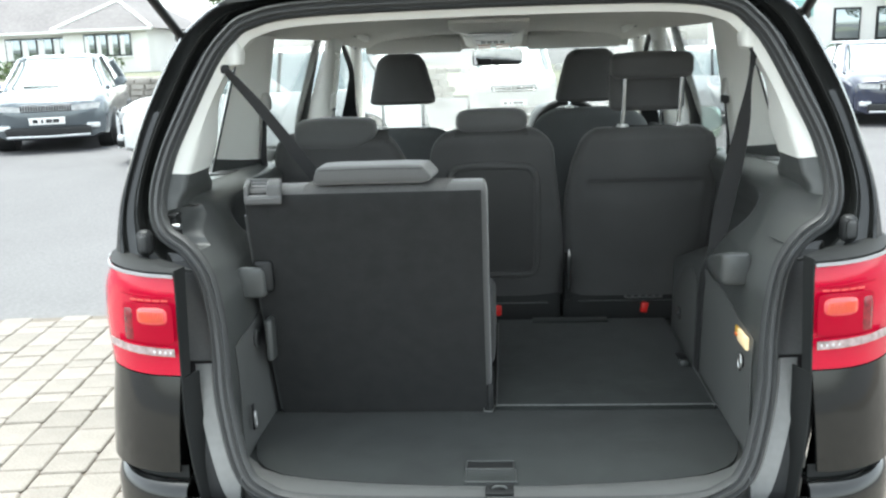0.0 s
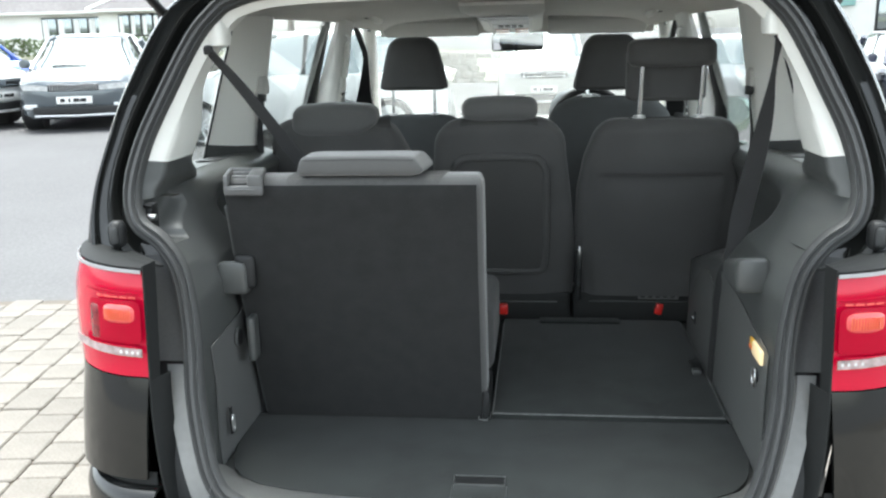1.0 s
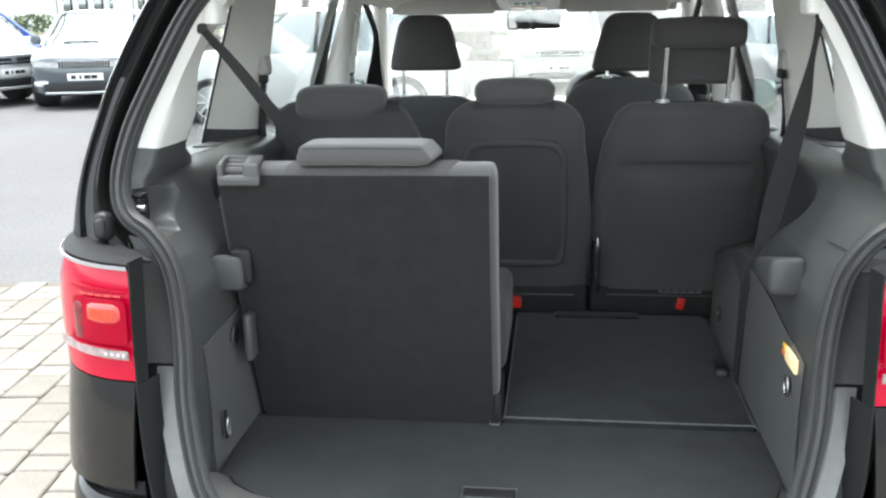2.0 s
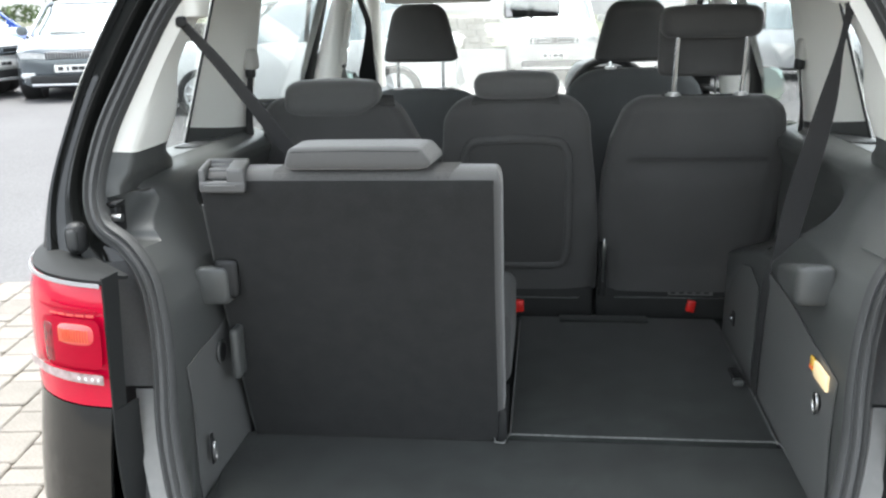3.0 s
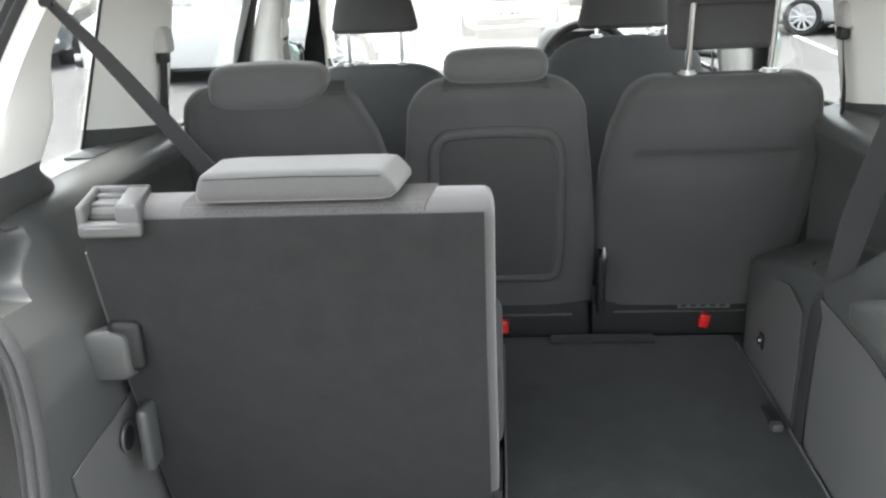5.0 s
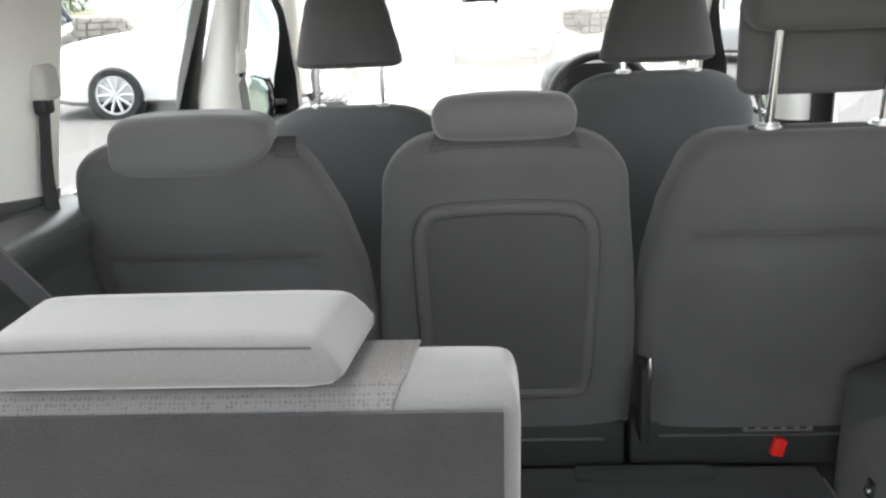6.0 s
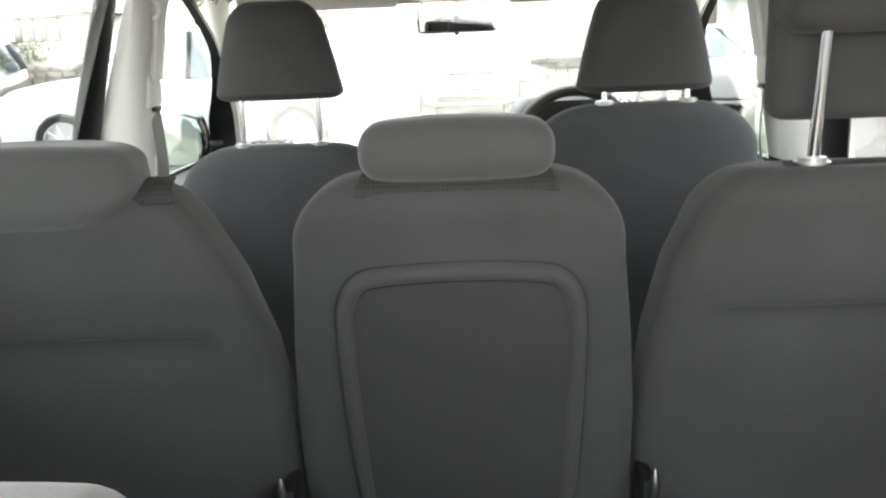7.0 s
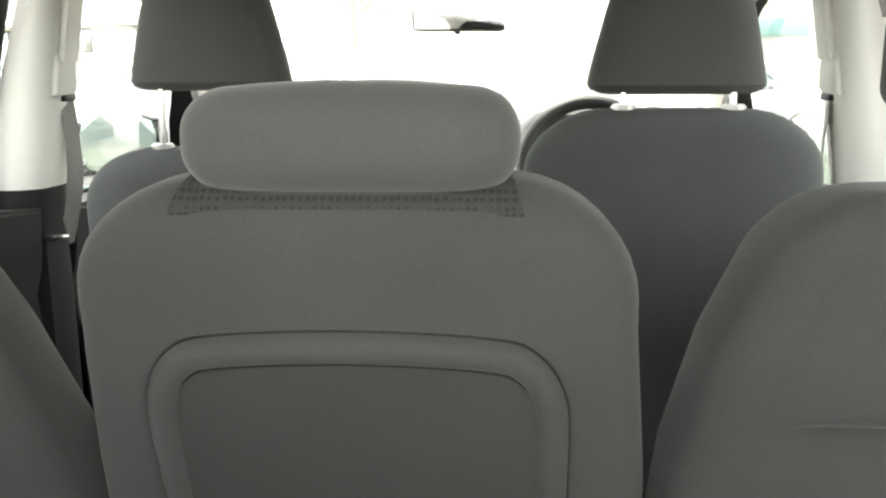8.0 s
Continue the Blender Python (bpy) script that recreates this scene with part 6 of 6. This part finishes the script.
def bungalow(x0, x1, y, wing, label):
    b = thing("bungalow", ((x0 + x1) / 2, y, 0.4), label, "house", "houses")
    z0, eave = 0.4, 3.05
    part("wall", box((x0, y, z0), (x1, y + 9, eave), 0.02), M["render_white"], b)
    part("wing_wall", box((wing[0], y - 1.6, z0), (wing[1], y + 3, eave), 0.02), M["render_white"], b)
    def hip(xa, xb, ya, yb, ridge, inset):
        bm = bmesh.new()
        lo = [bm.verts.new(p) for p in ((xa - 0.4, ya - 0.4, eave), (xb + 0.4, ya - 0.4, eave), (xb + 0.4, yb + 0.4, eave), (xa - 0.4, yb + 0.4, eave))]
        my = (ya + yb) / 2
        if xb - xa > yb - ya:
            hi = [bm.verts.new((xa + inset, my, ridge)), bm.verts.new((xb - inset, my, ridge))]
            bm.faces.new((lo[0], lo[1], hi[1], hi[0])), bm.faces.new((lo[2], lo[3], hi[0], hi[1]))
            bm.faces.new((lo[1], lo[2], hi[1])), bm.faces.new((lo[3], lo[0], hi[0]))
        else:
            mx = (xa + xb) / 2
            hi = [bm.verts.new((mx, ya + inset, ridge)), bm.verts.new((mx, yb - inset * 0.2, ridge))]
            bm.faces.new((lo[0], lo[1], hi[0])), bm.faces.new((lo[1], lo[2], hi[1], hi[0]))
            bm.faces.new((lo[2], lo[3], hi[1])), bm.faces.new((lo[3], lo[0], hi[0], hi[1]))
        bm.faces.new(lo[::-1])
        return bm
    part("roof", hip(x0, x1, y, y + 9, 6.1, 4.2), M["slate"], b, "pale grey tiled hip roof")
    part("wing_roof", hip(wing[0], wing[1], y - 1.6, y + 5, 4.5, 2.0), M["slate"], b, "pale grey tiled hip roof")
    mx = (wing[0] + wing[1]) / 2
    for xe in (wing[0] - 0.4, wing[1] + 0.4):
        part("hip_tiles", sweep([Vector((xe, y - 2.0, eave + 0.03)), Vector((mx, y + 0.4, 4.53))], ring(0.09, 8)), M["white"], b, "pale hip tiles")
    part("gutter", box((x0 - 0.42, y - 0.5, eave - 0.10), (x1 + 0.42, y - 0.38, eave + 0.02), 0.02), M["white"], b)
    part("gutter", box((wing[0] - 0.42, y - 2.1, eave - 0.10), (wing[1] + 0.42, y - 1.98, eave + 0.02), 0.02), M["white"], b)
    def window(xa, xb, yy, za, zb, lights):
        w = part("window", box((xa, yy - 0.05, za), (xb, yy + 0.05, zb), 0.01), M["rubber"], b, "black-framed window")
        n = lights
        for k in range(n):
            p0, p1 = xa + (xb - xa) * k / n + 0.05, xa + (xb - xa) * (k + 1) / n - 0.05
            part("pane", box((p0, yy - 0.07, za + 0.07), (p1, yy - 0.045, zb - 0.07), 0.004), M["car_glass"], w)
            part("curtain", box((p0 + 0.02, yy - 0.085, za + 0.09), (p0 + (p1 - p0) * 0.45, yy - 0.072, zb - 0.12), 0.004), M["white"], w)
        part("sill", box((xa - 0.06, yy - 0.14, za - 0.08), (xb + 0.06, yy + 0.02, za), 0.01), M["white"], w)
    window(wing[0] + 1.05, wing[1] - 0.85, y - 1.6, 1.75, 2.85, 4)
    window(x0 + 0.7, x0 + 3.0, y, 1.6, 2.8, 3)
    window(wing[0] - 3.9, wing[0] - 0.5, y, 1.6, 2.8, 4)
    part("chimney", box((x0 + 5, y + 4.2, 5.4), (x0 + 5.8, y + 5.0, 7.0), 0.03), M["render_white"], b)


bungalow(-36.9, -18.1, 45.5, (-21.8, -17.5), "white rendered bungalow with hip roof and black windows")


def far_building():
    b = thing("commercial_building", (24, 52, 0), "pale commercial building with turquoise sign panel", "building", "houses")
    part("wall", box((13.5, 50, 0.4), (36, 62, 3.6), 0.05), M["render_white"], b)
    bm = bmesh.new()
    v = [bm.verts.new(p) for p in ((16.6, 49.9, 3.4), (21.5, 49.9, 3.4), (19.05, 49.9, 5.2), (16.6, 60, 3.4), (21.5, 60, 3.4), (19.05, 60, 5.2))]
    for f in ((0, 1, 2), (3, 5, 4), (0, 2, 5, 3), (1, 4, 5, 2), (0, 3, 4, 1)):
        bm.faces.new([v[k] for k in f])
    part("gable", bm, M["slate"], b, "grey gable roof")
    part("sign_panel", box((13.6, 49.8, 2.5), (16.3, 49.96, 3.4), 0.02), M["turquoise"], b, "plain turquoise sign panel")
    for k in range(5):
        w = part("window", box((17.4 + 2.2 * k, 49.9, 1.2), (18.8 + 2.2 * k, 50.05, 2.9), 0.02), M["rubber"], b)
        part("pane", box((17.5 + 2.2 * k, 49.86, 1.3), (18.7 + 2.2 * k, 49.93, 2.8), 0.01), M["car_glass"], w)


far_building()


def stone_wall(x0, x1, y, height, label):
    """Rough field-stone wall: a core with many uneven stones on its face."""
    base = lift((x0 + x1) / 2, y) - 0.1
    wl = thing("stone_wall", ((x0 + x1) / 2, y, base), label, "wall", "stone walls", kind="structure")
    part("core", box((x0, y - 0.12, base), (x1, y + 0.2, base + height), 0.03), M["stone"], wl)
    rng = random.Random(int(x0 * 7) + 3)
    bms = bmesh.new()
    z = base
    while z < base + height - 0.05:
        hgt = rng.uniform(0.10, 0.2)
        x = x0
        while x < x1:
            w = rng.uniform(0.16, 0.5)
            d = rng.uniform(0.03, 0.09)
            g = bmesh.ops.create_cube(bms, size=1)["verts"]
            for v in g:
                k = 0.86 if v.co.y < 0 else 1.0
                v.co = Vector((x + w / 2 + v.co.x * (w - 0.03) * k + rng.uniform(-0.012, 0.012), y - 0.12 - d / 2 + v.co.y * d, z + hgt / 2 + v.co.z * (hgt - 0.025) * k + rng.uniform(-0.01, 0.01)))
            x += w
        z += hgt
    st = part("stones", bms, M["stone"], wl, "grey and brown field stones")
    st["kind"] = "stuff"


stone_wall(-30, -1.6, 25.0, 0.85, "low grey field-stone wall along the car park")
stone_wall(1.8, 16, 25.5, 0.85, "low grey field-stone wall along the car park")


def leaf_mass(bm, centre, size, count, rng, leaf):
    for _ in range(count):
        d = Vector((rng.gauss(0, 1), rng.gauss(0, 1), rng.gauss(0, 1))).normalized() * rng.uniform(0.55, 1.0) ** 0.5
        p = Vector(centre) + Vector((d.x * size[0], d.y * size[1], d.z * size[2]))
        a, b = Vector((rng.uniform(-1, 1), rng.uniform(-1, 1), rng.uniform(-1, 1))).normalized(), Vector((rng.uniform(-1, 1), rng.uniform(-1, 1), rng.uniform(-1, 1))).normalized()
        s = leaf * rng.uniform(0.6, 1.4)
        q = [p - a * s, p + b * s * 0.5, p + a * s, p - b * s * 0.5]
        bm.faces.new([bm.verts.new(v) for v in q])


def hedge(x0, x1, y, z0, z1):
    rng = random.Random(int(x0 * 3) + 11)
    h = thing("hedge", ((x0 + x1) / 2, y, z0), "clipped green garden hedge behind the wall", "hedge", "hedges")
    bm = bmesh.new()
    x = x0
    while x < x1:
        leaf_mass(bm, (x, y + rng.uniform(-0.1, 0.1), (z0 + z1) / 2 + rng.uniform(-0.06, 0.06)), (0.6, 0.5, (z1 - z0) / 2), 130, rng, 0.10)
        x += 0.5
    part("leaves", bm, M["leaf"], h)["kind"] = "stuff"
    for k in range(int(x1 - x0)):
        part("stem", sweep([Vector((x0 + k * 1.0, y, z0)), Vector((x0 + k * 1.0 + 0.1, y, z1 - 0.1))], ring(0.03, 6), up=Y), M["bark"], h)


hedge(-30, -17.5, 40.5, 0.9, 1.75)


def tree(x, y, z, height, spread, seed):
    rng = random.Random(seed)
    t = thing("tree", (x, y, z), "leafy broad-crowned tree behind the car park", "tree", "trees")
    trunk = [Vector((x, y, z)), Vector((x + 0.1, y, z + height * 0.25)), Vector((x - 0.05, y + 0.1, z + height * 0.5)), Vector((x + 0.1, y, z + height * 0.8))]
    loops = []
    pts = smooth_line(trunk, 4)
    for k, p in enumerate(pts):
        r = 0.2 * height / 6 * (1 - 0.85 * k / (len(pts) - 1))
        loops.append([p + Vector((r * math.cos(a * math.pi / 4), r * math.sin(a * math.pi / 4), 0)) for a in range(8)])
    part("trunk", loft(loops), M["bark"], t)
    crown = bmesh.new()
    for k in range(16):
        a = rng.uniform(0, 6.28)
        r = spread * rng.uniform(0.25, 0.95)
        zc = z + height * rng.uniform(0.42, 0.95)
        c = Vector((x + r * math.cos(a), y + r * math.sin(a), zc))
        start = trunk[1].lerp(trunk[3], rng.uniform(0.1, 0.9))
        part("limb", sweep([start, start.lerp(c, 0.5) + Vector((0, 0, 0.2)), c], ring(0.04 * height / 6, 6)), M["bark"], t)
        leaf_mass(crown, c, (spread * 0.42, spread * 0.42, height * 0.13), 260, rng, 0.16)
    part("crown", crown, M["leaf"], t)["kind"] = "stuff"


tree(-13.2, 48, 1.0, 7.0, 2.6, 1)
tree(11.5, 44, 0.8, 8.0, 3.0, 3)
tree(-6.5, 46, 0.8, 7.5, 3.0, 4)
tree(22.0, 47, 0.8, 7.0, 2.6, 5)
lawn = part("lawn", grid(lambda u, v: Vector((-34 + 60 * u, 27 + 17 * v, lift(-34 + 60 * u, 27 + 17 * v) + 0.02)), 24, 8, 0.03), M["grass"])
tagged(lawn, "green verge beyond the stone wall", "lawn", kind="structure")


# ---- block paving ----
def paving():
    spin = Matrix.Rotation(radians(6.0), 3, "Z")
    origin = Vector((-2.9, 5.26, 0))
    def world_place(a, b):
        return origin + spin @ Vector((a, b, 0))
    bed = bmesh.new()
    vs = [bed.verts.new(world_place(a, b) + Vector((0, 0, -0.012))) for a, b in ((-6, -12), (10, -12), (10, 0.0), (-6, 0.0))]
    bed.faces.new(vs)
    vs2 = [bed.verts.new(v.co - Vector((0, 0, 0.03))) for v in vs]
    for k in range(4):
        bed.faces.new((vs[k], vs[(k + 1) % 4], vs2[(k + 1) % 4], vs2[k]))
    base = tagged(part("pavement", bed, M["joint"]), "buff tumbled block paving with dark joints", "pavement", kind="structure")
    kinds = {}
    col = 0.186
    rng = random.Random(5)

    def block_bm(length, width):
        bm = bmesh.new()
        lo, top = (width / 2, length / 2), (width / 2 - 0.006, length / 2 - 0.006)
        rings = []
        for (a, b), z in ((lo, -0.03), (lo, -0.006), (top, 0.0)):
            cut = 0.012
            rings.append([Vector((sx * (a - (cut if k else 0)), sy * (b - (0 if k else cut)), z)) for sx, sy, k in ((1, 1, 0), (1, 1, 1), (-1, 1, 1), (-1, 1, 0), (-1, -1, 0), (-1, -1, 1), (1, -1, 1), (1, -1, 0))])
        made = [[bm.verts.new(p) for p in r] for r in rings]
        for r0, r1 in zip(made, made[1:]):
            for i in range(8):
                bm.faces.new((r0[i], r0[(i + 1) % 8], r1[(i + 1) % 8], r1[i]))
        bm.faces.new(made[-1])
        return bm
    for length in (0.12, 0.18, 0.24):
        bm = block_bm(length - 0.006, col - 0.006)
        me = bpy.data.meshes.new("paving_block")
        bmesh.ops.recalc_face_normals(bm, faces=bm.faces)
        bm.to_mesh(me), bm.free()
        me.materials.append(M["block"])
        kinds[length] = me
    verts, faces, count = [], [], 0
    for i in range(-30, 44):
        b = -0.004 - rng.choice((0.0, 0.05, 0.1))
        while b > -11:
            length = rng.choice((0.12, 0.18, 0.18, 0.24))
            a = i * col
            p = world_place(a, b - length / 2)
            p.z = rng.uniform(-0.003, 0.002)
            turn = radians(6.0 + rng.uniform(-0.8, 0.8))
            near = -3.3 < p.x < -1.05 and 2.75 < p.y < 5.4
            if near and count < 300:
                ob = new("paving_block", kinds[length])
                ob.parent = base
                ob.matrix_basis = Matrix.Translation(p) @ Matrix.Rotation(turn, 4, "Z") @ Matrix.Rotation(rng.uniform(-0.01, 0.01), 4, "X")
                count += 1
            else:
                me, m = kinds[length], Matrix.Translation(p) @ Matrix.Rotation(turn, 4, "Z")
                k = len(verts)
                verts += [tuple(m @ v.co) for v in me.vertices]
                faces += [tuple(k + q for q in f.vertices) for f in me.polygons]
            b -= length
    me = bpy.data.meshes.new("paving_field")
    me.from_pydata(verts, [], faces)
    me.materials.append(M["block"])
    ob = new("paving_field", me)
    ob.parent = base
    tagged(ob, kind="stuff")


paving()
